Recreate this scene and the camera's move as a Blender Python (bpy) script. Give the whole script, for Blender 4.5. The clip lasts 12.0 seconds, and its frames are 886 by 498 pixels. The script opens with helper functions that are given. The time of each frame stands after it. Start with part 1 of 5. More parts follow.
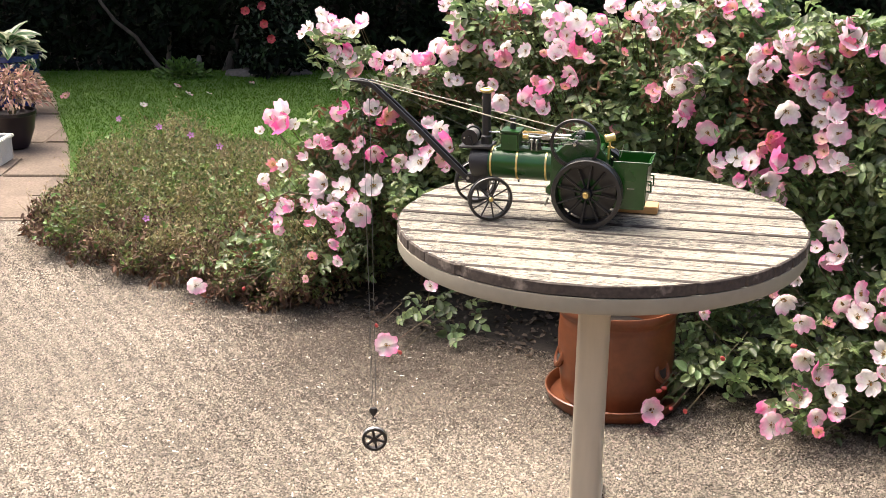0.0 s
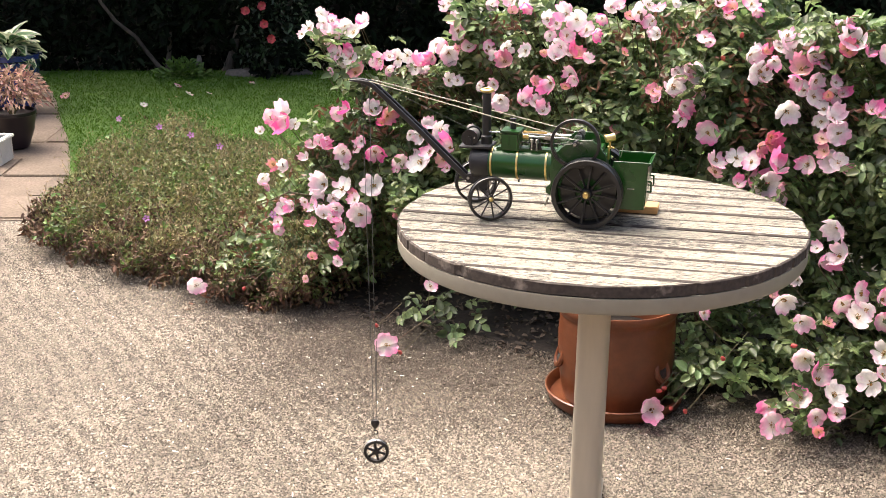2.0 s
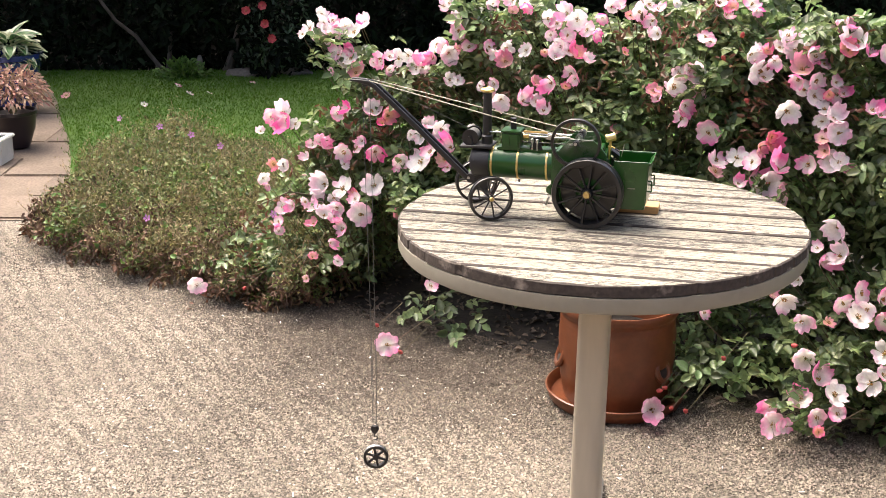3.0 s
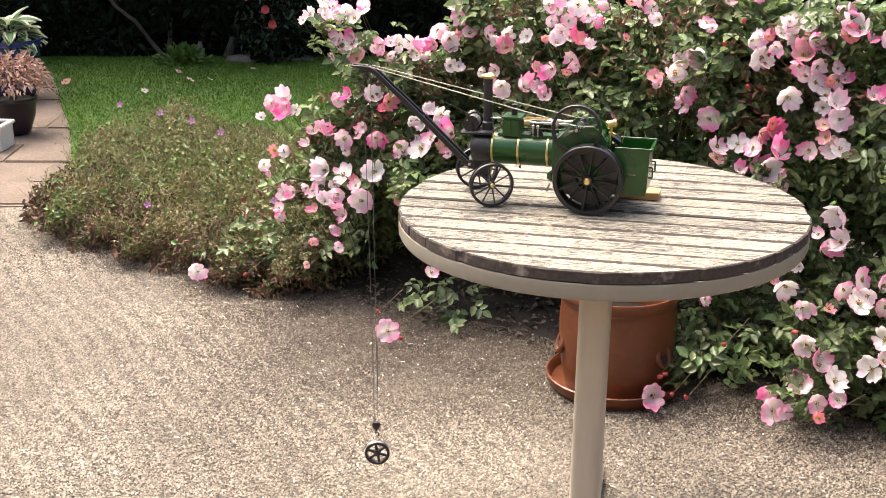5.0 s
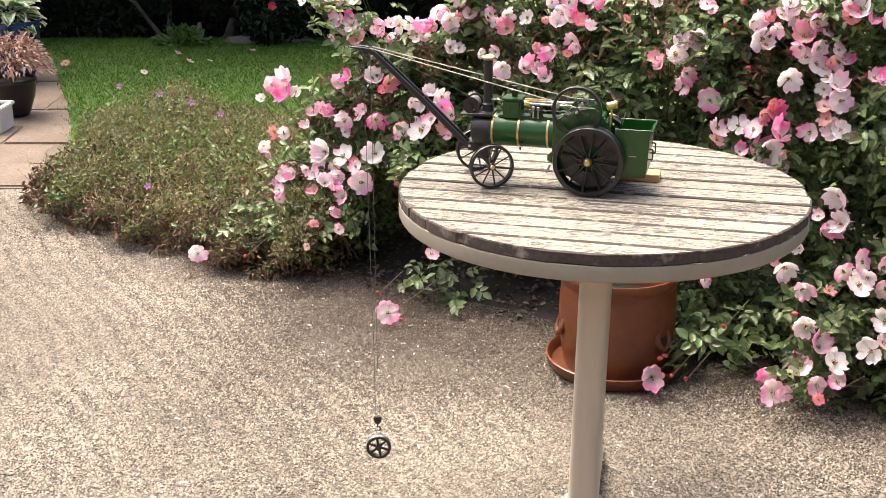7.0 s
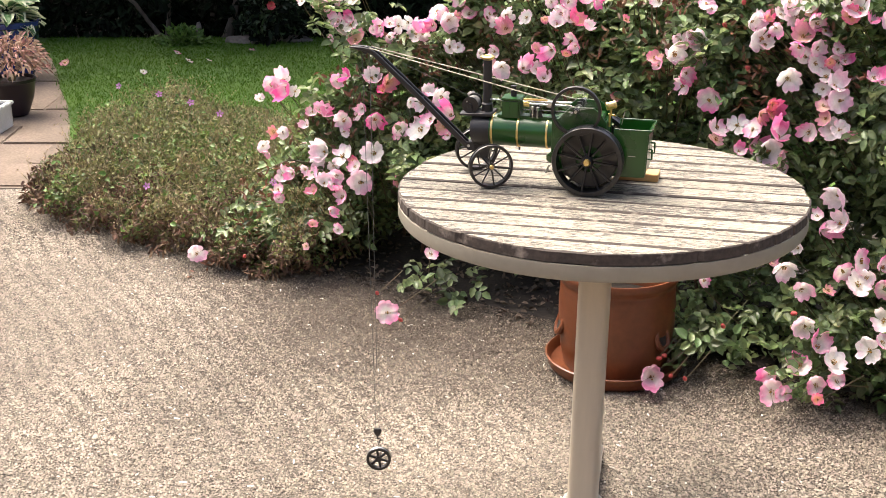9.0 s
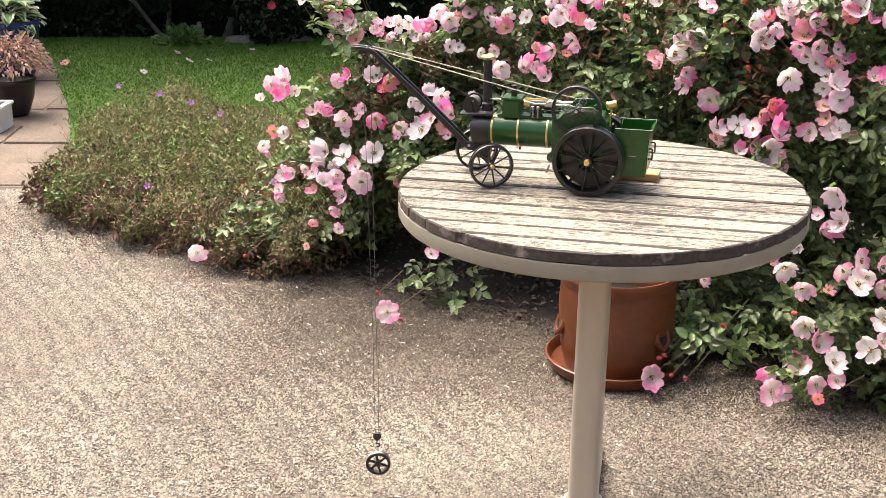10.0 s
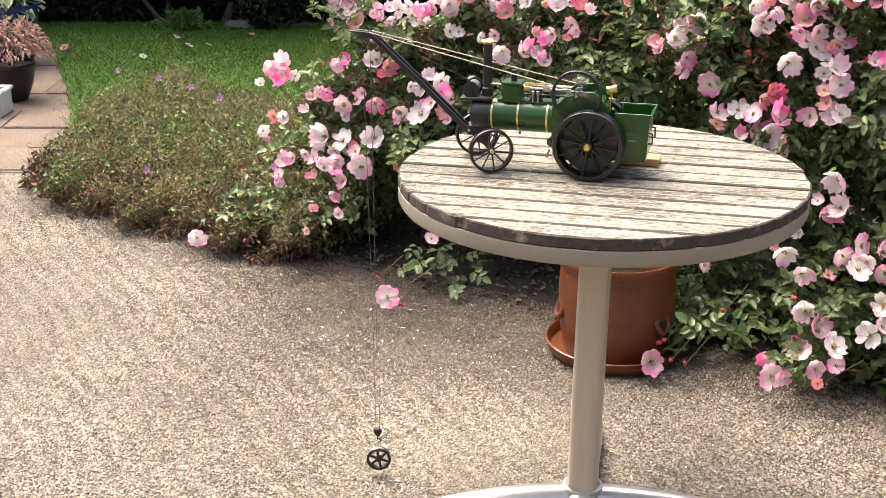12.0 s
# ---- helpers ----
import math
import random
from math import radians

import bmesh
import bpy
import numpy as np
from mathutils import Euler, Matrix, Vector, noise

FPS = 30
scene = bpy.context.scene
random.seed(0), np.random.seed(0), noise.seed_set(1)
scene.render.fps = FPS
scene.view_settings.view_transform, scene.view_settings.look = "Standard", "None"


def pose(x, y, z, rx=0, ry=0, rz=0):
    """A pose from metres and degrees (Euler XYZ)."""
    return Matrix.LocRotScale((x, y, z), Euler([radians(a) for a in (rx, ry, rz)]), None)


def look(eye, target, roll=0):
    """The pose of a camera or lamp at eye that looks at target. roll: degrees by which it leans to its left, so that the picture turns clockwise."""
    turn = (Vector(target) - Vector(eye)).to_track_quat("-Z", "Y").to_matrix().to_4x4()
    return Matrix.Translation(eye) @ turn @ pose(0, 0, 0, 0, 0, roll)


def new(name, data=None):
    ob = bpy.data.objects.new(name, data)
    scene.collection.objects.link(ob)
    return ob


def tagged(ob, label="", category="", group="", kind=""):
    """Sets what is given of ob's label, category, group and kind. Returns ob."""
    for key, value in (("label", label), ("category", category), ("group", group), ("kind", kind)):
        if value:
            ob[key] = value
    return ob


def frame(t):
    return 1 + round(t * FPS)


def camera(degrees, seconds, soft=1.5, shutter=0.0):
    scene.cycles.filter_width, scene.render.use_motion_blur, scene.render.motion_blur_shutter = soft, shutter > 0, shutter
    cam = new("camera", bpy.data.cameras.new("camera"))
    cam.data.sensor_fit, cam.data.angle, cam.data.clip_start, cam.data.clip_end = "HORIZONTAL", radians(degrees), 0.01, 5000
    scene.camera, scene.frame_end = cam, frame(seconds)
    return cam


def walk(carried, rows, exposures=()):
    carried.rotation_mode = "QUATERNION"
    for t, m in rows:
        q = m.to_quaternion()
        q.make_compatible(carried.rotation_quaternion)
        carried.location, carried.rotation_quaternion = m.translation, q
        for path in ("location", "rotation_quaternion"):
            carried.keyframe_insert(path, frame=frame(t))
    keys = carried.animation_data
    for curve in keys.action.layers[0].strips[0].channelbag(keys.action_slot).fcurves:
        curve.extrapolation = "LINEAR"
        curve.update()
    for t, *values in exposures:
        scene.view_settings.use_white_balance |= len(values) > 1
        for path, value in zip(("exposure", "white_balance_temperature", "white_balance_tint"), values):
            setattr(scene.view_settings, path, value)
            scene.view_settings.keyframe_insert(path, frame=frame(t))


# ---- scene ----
LENS = 37.64
EYE_Z = 1.487
TILT = 17.93


def aim(dx, dy):
    """Camera pose on its tripod: small turns from the first aim."""
    return pose(0, 0, EYE_Z, 90 - TILT + dy, 0, dx)


cam = camera(LENS, 12.0, soft=0.75, shutter=0.5)
walk(cam, [
    (0.0, aim(0.0, 0.0)), (1.0, aim(0.0, 0.0)), (2.0, aim(0.005, 0.0)), (2.5, aim(0.012, 0.0)),
    (3.0, aim(0.028, -0.012)), (3.3, aim(0.032, -0.03)), (4.7, aim(0.055, -0.59)), (5.0, aim(0.06, -0.615)), (5.3, aim(0.055, -0.78)),
    (5.5, aim(0.055, -0.945)), (5.8, aim(0.07, -1.35)), (6.0, aim(0.085, -1.435)), (6.5, aim(0.08, -1.43)),
    (7.0, aim(0.065, -1.42)), (8.0, aim(0.045, -1.425)), (9.0, aim(0.03, -1.425)), (9.5, aim(0.018, -1.44)),
    (10.0, aim(0.045, -1.44)), (10.5, aim(0.05, -1.425)), (11.0, aim(0.04, -1.44)), (11.2, aim(0.035, -1.65)),
    (11.5, aim(0.035, -2.05)), (12.0, aim(0.042, -2.105)),
], exposures=[(0.0, 1.48, 6600, 11.5), (12.0, 1.48, 6600, 11.5)])

# ---- sky and sun ----
SUN_EL, SUN_AZ = 62.0, -42.0     # high behind thin cloud, from beyond the border and to the left
world = bpy.data.worlds.new("sky")
scene.world = world
world.use_nodes = True
wn = world.node_tree.nodes
sky = wn.new("ShaderNodeTexSky")
sky.sky_type = "NISHITA"
sky.sun_disc = False
sky.sun_elevation, sky.sun_rotation = radians(SUN_EL), radians(SUN_AZ)
sky.dust_density, sky.ozone_density, sky.air_density = 8.0, 0.0, 0.8
world.node_tree.links.new(sky.outputs[0], wn["Background"].inputs[0])
wn["Background"].inputs[1].default_value = 0.15
sun_data = bpy.data.lights.new("sun", "SUN")
sun_data.energy, sun_data.angle, sun_data.color = 2.2, radians(58), (1.0, 0.95, 0.86)
sun = new("sun", sun_data)
sun_from = Vector((math.sin(radians(SUN_AZ)) * math.cos(radians(SUN_EL)), math.cos(radians(SUN_AZ)) * math.cos(radians(SUN_EL)), math.sin(radians(SUN_EL))))
sun.matrix_world = look(sun_from * 20, (0, 0, 0))


# ---- materials ----
def mat(name, c1, c2=None, scale=12.0, rough=0.6, metal=0.0, bump=0.0, bscale=150.0, stretch=(1, 1, 1), island=0.0, each=0.0,
        coat=0.0, leaf=0.0, mid=0.5, width=0.35, speck=0.25, hue=0.0):
    """A procedural surface: two tones at a broad scale, fine speckle, relief, and a change from piece to piece."""
    m = bpy.data.materials.new(name)
    m.use_nodes = True
    n, l = m.node_tree.nodes, m.node_tree.links
    b = n["Principled BSDF"]
    b.inputs["Metallic"].default_value = metal
    b.inputs["Coat Weight"].default_value = coat
    b.inputs["Coat Roughness"].default_value = 0.12
    tc = n.new("ShaderNodeTexCoord")
    mp = n.new("ShaderNodeMapping")
    mp.inputs["Scale"].default_value = stretch
    l.new(tc.outputs["Object"], mp.inputs["Vector"])
    big = n.new("ShaderNodeTexNoise")
    big.inputs["Scale"].default_value, big.inputs["Detail"].default_value = scale, 6
    l.new(mp.outputs[0], big.inputs["Vector"])
    ramp = n.new("ShaderNodeValToRGB")
    c2 = c2 or tuple(x * 0.7 for x in c1)
    ramp.color_ramp.elements[0].position, ramp.color_ramp.elements[1].position = mid - width / 2, mid + width / 2
    ramp.color_ramp.elements[0].color, ramp.color_ramp.elements[1].color = (*c1, 1), (*c2, 1)
    l.new(big.outputs[0], ramp.inputs[0])
    fine = n.new("ShaderNodeTexNoise")
    fine.inputs["Scale"].default_value, fine.inputs["Detail"].default_value = bscale, 4
    l.new(mp.outputs[0], fine.inputs["Vector"])
    fm = n.new("ShaderNodeMapRange")
    fm.inputs["From Min"].default_value, fm.inputs["From Max"].default_value = 0.3, 0.7
    fm.inputs["To Min"].default_value, fm.inputs["To Max"].default_value = 1 - speck, 1 + speck
    l.new(fine.outputs[0], fm.inputs["Value"])
    hs = n.new("ShaderNodeHueSaturation")
    l.new(ramp.outputs[0], hs.inputs["Color"])
    l.new(fm.outputs[0], hs.inputs["Value"])
    col = hs.outputs[0]
    if island or each:
        if island:
            src = n.new("ShaderNodeNewGeometry").outputs["Random Per Island"]
        else:
            src = n.new("ShaderNodeObjectInfo").outputs["Random"]
        k = island or each
        vr = n.new("ShaderNodeMapRange")
        vr.inputs["To Min"].default_value, vr.inputs["To Max"].default_value = 1 - k, 1 + k
        l.new(src, vr.inputs["Value"])
        h2 = n.new("ShaderNodeHueSaturation")
        l.new(col, h2.inputs["Color"])
        l.new(vr.outputs[0], h2.inputs["Value"])
        if hue:
            wn_ = n.new("ShaderNodeTexWhiteNoise")
            wn_.noise_dimensions = "1D"
            l.new(src, wn_.inputs["W"])
            hr = n.new("ShaderNodeMapRange")
            hr.inputs["To Min"].default_value, hr.inputs["To Max"].default_value = 0.5 - hue, 0.5 + hue
            l.new(wn_.outputs["Value"], hr.inputs["Value"])
            l.new(hr.outputs[0], h2.inputs["Hue"])
        col = h2.outputs[0]
    l.new(col, b.inputs["Base Color"])
    rr = n.new("ShaderNodeMapRange")
    rr.inputs["To Min"].default_value, rr.inputs["To Max"].default_value = max(rough - 0.12, 0.03), min(rough + 0.12, 1)
    l.new(big.outputs[0], rr.inputs["Value"])
    l.new(rr.outputs[0], b.inputs["Roughness"])
    if bump:
        bp = n.new("ShaderNodeBump")
        bp.inputs["Strength"].default_value, bp.inputs["Distance"].default_value = min(bump, 1.0), 0.002
        l.new(fine.outputs[0], bp.inputs["Height"])
        l.new(bp.outputs[0], b.inputs["Normal"])
    if leaf:
        tr = n.new("ShaderNodeBsdfTranslucent")
        l.new(col, tr.inputs["Color"])
        mx = n.new("ShaderNodeMixShader")
        mx.inputs[0].default_value = leaf
        l.new(b.outputs[0], mx.inputs[1])
        l.new(tr.outputs[0], mx.inputs[2])
        l.new(mx.outputs[0], n["Material Output"].inputs["Surface"])
    return m


def petal_mat(name, heart, middle, edge, leaf=0.5):
    """Petal colour from a pale throat to a tinted edge, measured outwards from the bloom's middle."""
    m = mat(name, middle, edge, 60, 0.55, bump=0.2, bscale=220, leaf=leaf, speck=0.08)
    n, l = m.node_tree.nodes, m.node_tree.links
    ramp = [x for x in n if x.type == "VALTORGB"][0]
    tc = [x for x in n if x.type == "TEX_COORD"][0]
    big = [x for x in n if x.type == "TEX_NOISE"][0]
    vl = n.new("ShaderNodeVectorMath")
    vl.operation = "LENGTH"
    l.new(tc.outputs["Object"], vl.inputs[0])
    ma = n.new("ShaderNodeMath")
    ma.operation = "MULTIPLY_ADD"
    ma.inputs[1].default_value, ma.inputs[2].default_value = 36.0, -0.42
    l.new(vl.outputs["Value"], ma.inputs[0])
    ad = n.new("ShaderNodeMath")
    ad.operation = "MULTIPLY_ADD"
    ad.inputs[1].default_value = 0.6
    l.new(big.outputs[0], ad.inputs[0])
    l.new(ma.outputs[0], ad.inputs[2])
    petal = n.new("ShaderNodeNewGeometry")
    own = n.new("ShaderNodeMath")
    own.operation = "MULTIPLY_ADD"
    own.inputs[1].default_value = 0.5
    l.new(petal.outputs["Random Per Island"], own.inputs[0])
    shift = n.new("ShaderNodeMath")
    shift.operation = "SUBTRACT"
    shift.inputs[1].default_value = 0.25
    l.new(ad.outputs[0], shift.inputs[0])
    l.new(shift.outputs[0], own.inputs[2])
    l.new(own.outputs[0], ramp.inputs[0])
    cr = ramp.color_ramp
    cr.elements[0].position, cr.elements[1].position = 0.12, 0.95
    cr.elements[0].color, cr.elements[1].color = (*heart, 1), (*edge, 1)
    e = cr.elements.new(0.5)
    e.color = (*middle, 1)
    hs = [x for x in n if x.type == "HUE_SAT"][-1]
    info = n.new("ShaderNodeObjectInfo")
    sr = n.new("ShaderNodeMapRange")
    sr.inputs["To Min"].default_value, sr.inputs["To Max"].default_value = 0.7, 1.15
    l.new(info.outputs["Random"], sr.inputs["Value"])
    l.new(sr.outputs[0], hs.inputs["Saturation"])
    return m


M = {}


def grit():
    """Packed fine gravel: small cells of stone, each its own tone, with dark grit between them."""
    m = mat("gravel_bed", (0.17, 0.144, 0.113), (0.11, 0.093, 0.073), 1.6, 0.9, bump=1.0, bscale=260, speck=0.5)
    n, l = m.node_tree.nodes, m.node_tree.links
    b = n["Principled BSDF"]
    tc = [x for x in n if x.type == "TEX_COORD"][0]
    hs = [x for x in n if x.type == "HUE_SAT"][0]
    cell = n.new("ShaderNodeTexVoronoi")
    cell.inputs["Scale"].default_value = 210
    l.new(tc.outputs["Object"], cell.inputs["Vector"])
    tone = n.new("ShaderNodeSeparateColor")
    l.new(cell.outputs["Color"], tone.inputs[0])
    vr = n.new("ShaderNodeMapRange")
    vr.inputs["To Min"].default_value, vr.inputs["To Max"].default_value = 0.45, 1.45
    l.new(tone.outputs[0], vr.inputs["Value"])
    gap = n.new("ShaderNodeMapRange")
    gap.inputs["From Min"].default_value, gap.inputs["From Max"].default_value = 0.45, 0.75
    gap.inputs["To Min"].default_value, gap.inputs["To Max"].default_value = 1.0, 0.45
    l.new(cell.outputs["Distance"], gap.inputs["Value"])
    mul = n.new("ShaderNodeMath")
    mul.operation = "MULTIPLY"
    l.new(vr.outputs[0], mul.inputs[0])
    l.new(gap.outputs[0], mul.inputs[1])
    h2 = n.new("ShaderNodeHueSaturation")
    l.new(hs.outputs[0], h2.inputs["Color"])
    l.new(mul.outputs[0], h2.inputs["Value"])
    l.new(h2.outputs[0], b.inputs["Base Color"])
    return m


M["gravel"] = grit()
M["pebble"] = mat("pebbles", (0.30, 0.257, 0.203), (0.195, 0.166, 0.131), 1.9, 0.85, bscale=300, island=0.45, hue=0.025, speck=0.15)
# crumb colour, which also carries the roses' shade on the gravel
M["grit"] = mat("brown_grit_and_shade", (0.15, 0.12, 0.092), (0.085, 0.067, 0.052), 6, 0.9, island=0.45)
M["chip"] = mat("white_chips", (0.72, 0.69, 0.62), (0.6, 0.56, 0.48), 90, 0.7, speck=0.1, island=0.2)
M["slab"] = mat("sandstone_slabs", (0.185, 0.14, 0.105), (0.135, 0.103, 0.076), 4, 0.85, bump=0.4, bscale=90, each=0.12)
M["soil"] = mat("dark_soil", (0.014, 0.010, 0.0075), (0.024, 0.018, 0.013), 15, 0.95, bump=1, bscale=90, speck=0.5)
M["turf"] = mat("turf", (0.040, 0.098, 0.006), (0.055, 0.115, 0.009), 3, 0.9, bump=1, bscale=120, speck=0.2)
M["grass"] = mat("grass_blades", (0.046, 0.112, 0.006), (0.066, 0.135, 0.010), 1.5, 0.75, island=0.16, leaf=0.4, hue=0.015)
M["grass"].node_tree.nodes["Principled BSDF"].inputs["Specular IOR Level"].default_value = 0.15


def worn_boards():
    """Pale worn paint over grey wood: fine dark streaks along the grain, thicker where the boards are worn, warm bare patches."""
    m = mat("weathered_paint_wood", (0.42, 0.382, 0.30), (0.038, 0.032, 0.026), 560, 0.72, bump=0.9, bscale=900, stretch=(0.045, 1, 1), each=0.16, mid=0.535, width=0.09, speck=0.5)
    n, l = m.node_tree.nodes, m.node_tree.links
    ramp = [x for x in n if x.type == "VALTORGB"][0]
    grain = [x for x in n if x.type == "TEX_NOISE"][0]
    grain.inputs["Detail"].default_value, grain.inputs["Roughness"].default_value = 8, 0.72
    tc = [x for x in n if x.type == "TEX_COORD"][0]
    mp = n.new("ShaderNodeMapping")
    mp.inputs["Scale"].default_value = (0.4, 1, 1)
    l.new(tc.outputs["Object"], mp.inputs["Vector"])
    patch = n.new("ShaderNodeTexNoise")
    patch.inputs["Scale"].default_value, patch.inputs["Detail"].default_value = 13.0, 4
    l.new(mp.outputs[0], patch.inputs["Vector"])
    add = n.new("ShaderNodeMath")
    add.operation = "MULTIPLY_ADD"
    add.inputs[1].default_value = 0.26
    l.new(patch.outputs[0], add.inputs[0])
    sub = n.new("ShaderNodeMath")
    sub.operation = "SUBTRACT"
    sub.inputs[1].default_value = 0.309
    chip = n.new("ShaderNodeTexNoise")
    chip.inputs["Scale"].default_value, chip.inputs["Detail"].default_value = 330.0, 6
    cm = n.new("ShaderNodeMapping")
    cm.inputs["Scale"].default_value = (0.22, 1, 1)
    l.new(tc.outputs["Object"], cm.inputs["Vector"])
    l.new(cm.outputs[0], chip.inputs["Vector"])
    both = n.new("ShaderNodeMath")
    both.operation = "MULTIPLY_ADD"
    both.inputs[1].default_value = 0.42
    l.new(chip.outputs[0], both.inputs[0])
    l.new(grain.outputs[0], both.inputs[2])
    l.new(both.outputs[0], sub.inputs[0])
    l.new(sub.outputs[0], add.inputs[2])
    l.new(add.outputs[0], ramp.inputs[0])
    e = ramp.color_ramp.elements.new(0.47)
    e.color = (0.295, 0.262, 0.19, 1)
    return m


M["plank"] = worn_boards()
M["plank_edge"] = mat("weathered_board_ends", (0.06, 0.046, 0.037), (0.26, 0.22, 0.18), 28, 0.8, bump=0.8, bscale=120, mid=0.62, width=0.12)
M["apron"] = mat("beige_painted_metal", (0.33, 0.305, 0.24), (0.28, 0.255, 0.20), 8, 0.45, bump=0.06, bscale=60, speck=0.04)
M["post"] = mat("cream_painted_post", (0.60, 0.53, 0.40), (0.54, 0.465, 0.34), 6, 0.42, bump=0.08, bscale=50, stretch=(1, 1, 0.15), speck=0.06)
M["alu"] = mat("brushed_aluminium", (0.62, 0.61, 0.58), (0.5, 0.49, 0.47), 12, 0.38, metal=0.85, bump=0.08, bscale=80, speck=0.06)
M["black"] = mat("black_enamel", (0.007, 0.007, 0.008), (0.011, 0.011, 0.012), 30, 0.34, coat=0.15, bump=0.03, bscale=200, speck=0.1)
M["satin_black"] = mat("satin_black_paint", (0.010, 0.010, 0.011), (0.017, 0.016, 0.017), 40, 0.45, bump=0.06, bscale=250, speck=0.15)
M["green"] = mat("bottle_green_enamel", (0.005, 0.056, 0.004), (0.007, 0.066, 0.005), 20, 0.3, coat=0.3, bump=0.02, bscale=150, speck=0.05)
M["brass"] = mat("polished_brass", (0.86, 0.66, 0.28), (0.74, 0.53, 0.20), 60, 0.33, metal=1.0, speck=0.08)
M["steel"] = mat("bright_steel", (0.62, 0.62, 0.6), (0.42, 0.42, 0.4), 60, 0.3, metal=1.0, speck=0.1)
M["cord"] = mat("cream_cord", (0.62, 0.57, 0.44), (0.5, 0.45, 0.34), 200, 0.9, bump=0.6, bscale=900)
M["thread"] = mat("grey_thread", (0.13, 0.13, 0.12), (0.1, 0.1, 0.09), 200, 0.8)
M["block"] = mat("planed_softwood", (0.52, 0.33, 0.14), (0.42, 0.25, 0.1), 30, 0.6, stretch=(0.2, 1, 1), bscale=80, bump=0.2, speck=0.1)
M["terracotta"] = mat("terracotta", (0.165, 0.05, 0.018), (0.115, 0.034, 0.012), 7, 0.38, bump=0.15, bscale=60, speck=0.12)
M["rose_leaf"] = mat("rose_leaves", (0.125, 0.19, 0.064), (0.205, 0.26, 0.115), 5, 0.32, island=0.6, leaf=0.38, hue=0.03, bscale=120)
M["young_leaf"] = mat("bronze_young_leaves", (0.20, 0.075, 0.045), (0.15, 0.10, 0.05), 8, 0.4, island=0.4, leaf=0.2)
M["cane"] = mat("rose_canes", (0.075, 0.085, 0.03), (0.11, 0.06, 0.035), 10, 0.6, bump=0.3)
M["geranium"] = mat("faded_cranesbill_leaves", (0.125, 0.18, 0.048), (0.20, 0.165, 0.075), 6, 0.65, island=0.6, leaf=0.25, hue=0.025)
M["straw"] = mat("dry_seed_stems", (0.36, 0.29, 0.165), (0.25, 0.18, 0.10), 9, 0.8, island=0.4)
# hedge leaf colour and specular are lowered to stand in for deep shade
M["hedge"] = mat("shade_toned_evergreen_leaves", (0.004, 0.008, 0.004), (0.009, 0.016, 0.007), 2, 0.8, island=0.75, leaf=0.05)
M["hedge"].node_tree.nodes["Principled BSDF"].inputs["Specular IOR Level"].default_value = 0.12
# darkened leaf copy: the shade beyond the lawn is mixed into its colour
M["shade_leaf"] = mat("shaded_shrub_leaves", (0.02, 0.042, 0.015), (0.034, 0.062, 0.02), 3, 0.5, island=0.6, leaf=0.15)
M["bark"] = mat("grey_bark", (0.10, 0.08, 0.065), (0.05, 0.04, 0.03), 20, 0.9, bump=1, bscale=80, stretch=(1, 1, 0.3))
M["rear_blocker"] = mat("rear_blocker_brown", (0.17, 0.11, 0.075), (0.12, 0.08, 0.06), 4, 0.9, bump=0.5, bscale=40)
M["fence"] = mat("dark_screen_boards", (0.014, 0.011, 0.009), (0.022, 0.017, 0.013), 5, 0.85, bump=0.4, each=0.2)
M["blue_pot"] = mat("cobalt_glaze", (0.012, 0.02, 0.11), (0.02, 0.035, 0.17), 8, 0.2, coat=0.6, speck=0.1)
M["plum_pot"] = mat("plum_glaze", (0.008, 0.004, 0.009), (0.013, 0.006, 0.012), 8, 0.4, coat=0.1, speck=0.1)
M["white_paint"] = mat("white_trough", (0.75, 0.74, 0.70), (0.66, 0.65, 0.6), 10, 0.55, bump=0.1, speck=0.05)
M["hosta_green"] = mat("hosta_green", (0.06, 0.15, 0.05), (0.09, 0.19, 0.06), 12, 0.4, leaf=0.2, island=0.25)
M["hosta_cream"] = mat("hosta_cream", (0.74, 0.74, 0.56), (0.66, 0.68, 0.46), 12, 0.45, leaf=0.25, island=0.15)
M["pink_leaf"] = mat("pink_variegated_leaves", (0.42, 0.20, 0.17), (0.34, 0.26, 0.17), 30, 0.5, island=0.4, leaf=0.25, hue=0.02)
M["fern_green"] = mat("bright_herb_leaves", (0.08, 0.17, 0.03), (0.12, 0.2, 0.04), 12, 0.5, island=0.35, leaf=0.25)
M["stone"] = mat("grey_stone", (0.15, 0.13, 0.11), (0.09, 0.078, 0.066), 15, 0.9, bump=0.8, bscale=70)
M["litter"] = mat("dead_leaves", (0.11, 0.08, 0.055), (0.06, 0.045, 0.031), 20, 0.8, island=0.6)
M["lilac"] = mat("lilac_petals", (0.55, 0.25, 0.55), (0.45, 0.18, 0.48), 50, 0.5, leaf=0.3)
M["stamen"] = mat("yellow_stamens", (0.42, 0.24, 0.04), (0.28, 0.13, 0.03), 300, 0.8)
M["bud"] = mat("coral_buds", (0.60, 0.075, 0.09), (0.5, 0.13, 0.1), 60, 0.5, leaf=0.15)
M["red_petal"] = mat("coral_red_petals", (0.62, 0.10, 0.10), (0.5, 0.06, 0.08), 60, 0.5, leaf=0.2, each=0.15)
M["brown_leaf"] = mat("withered_leaves", (0.16, 0.095, 0.055), (0.10, 0.06, 0.038), 12, 0.8, island=0.55, leaf=0.1, hue=0.02)
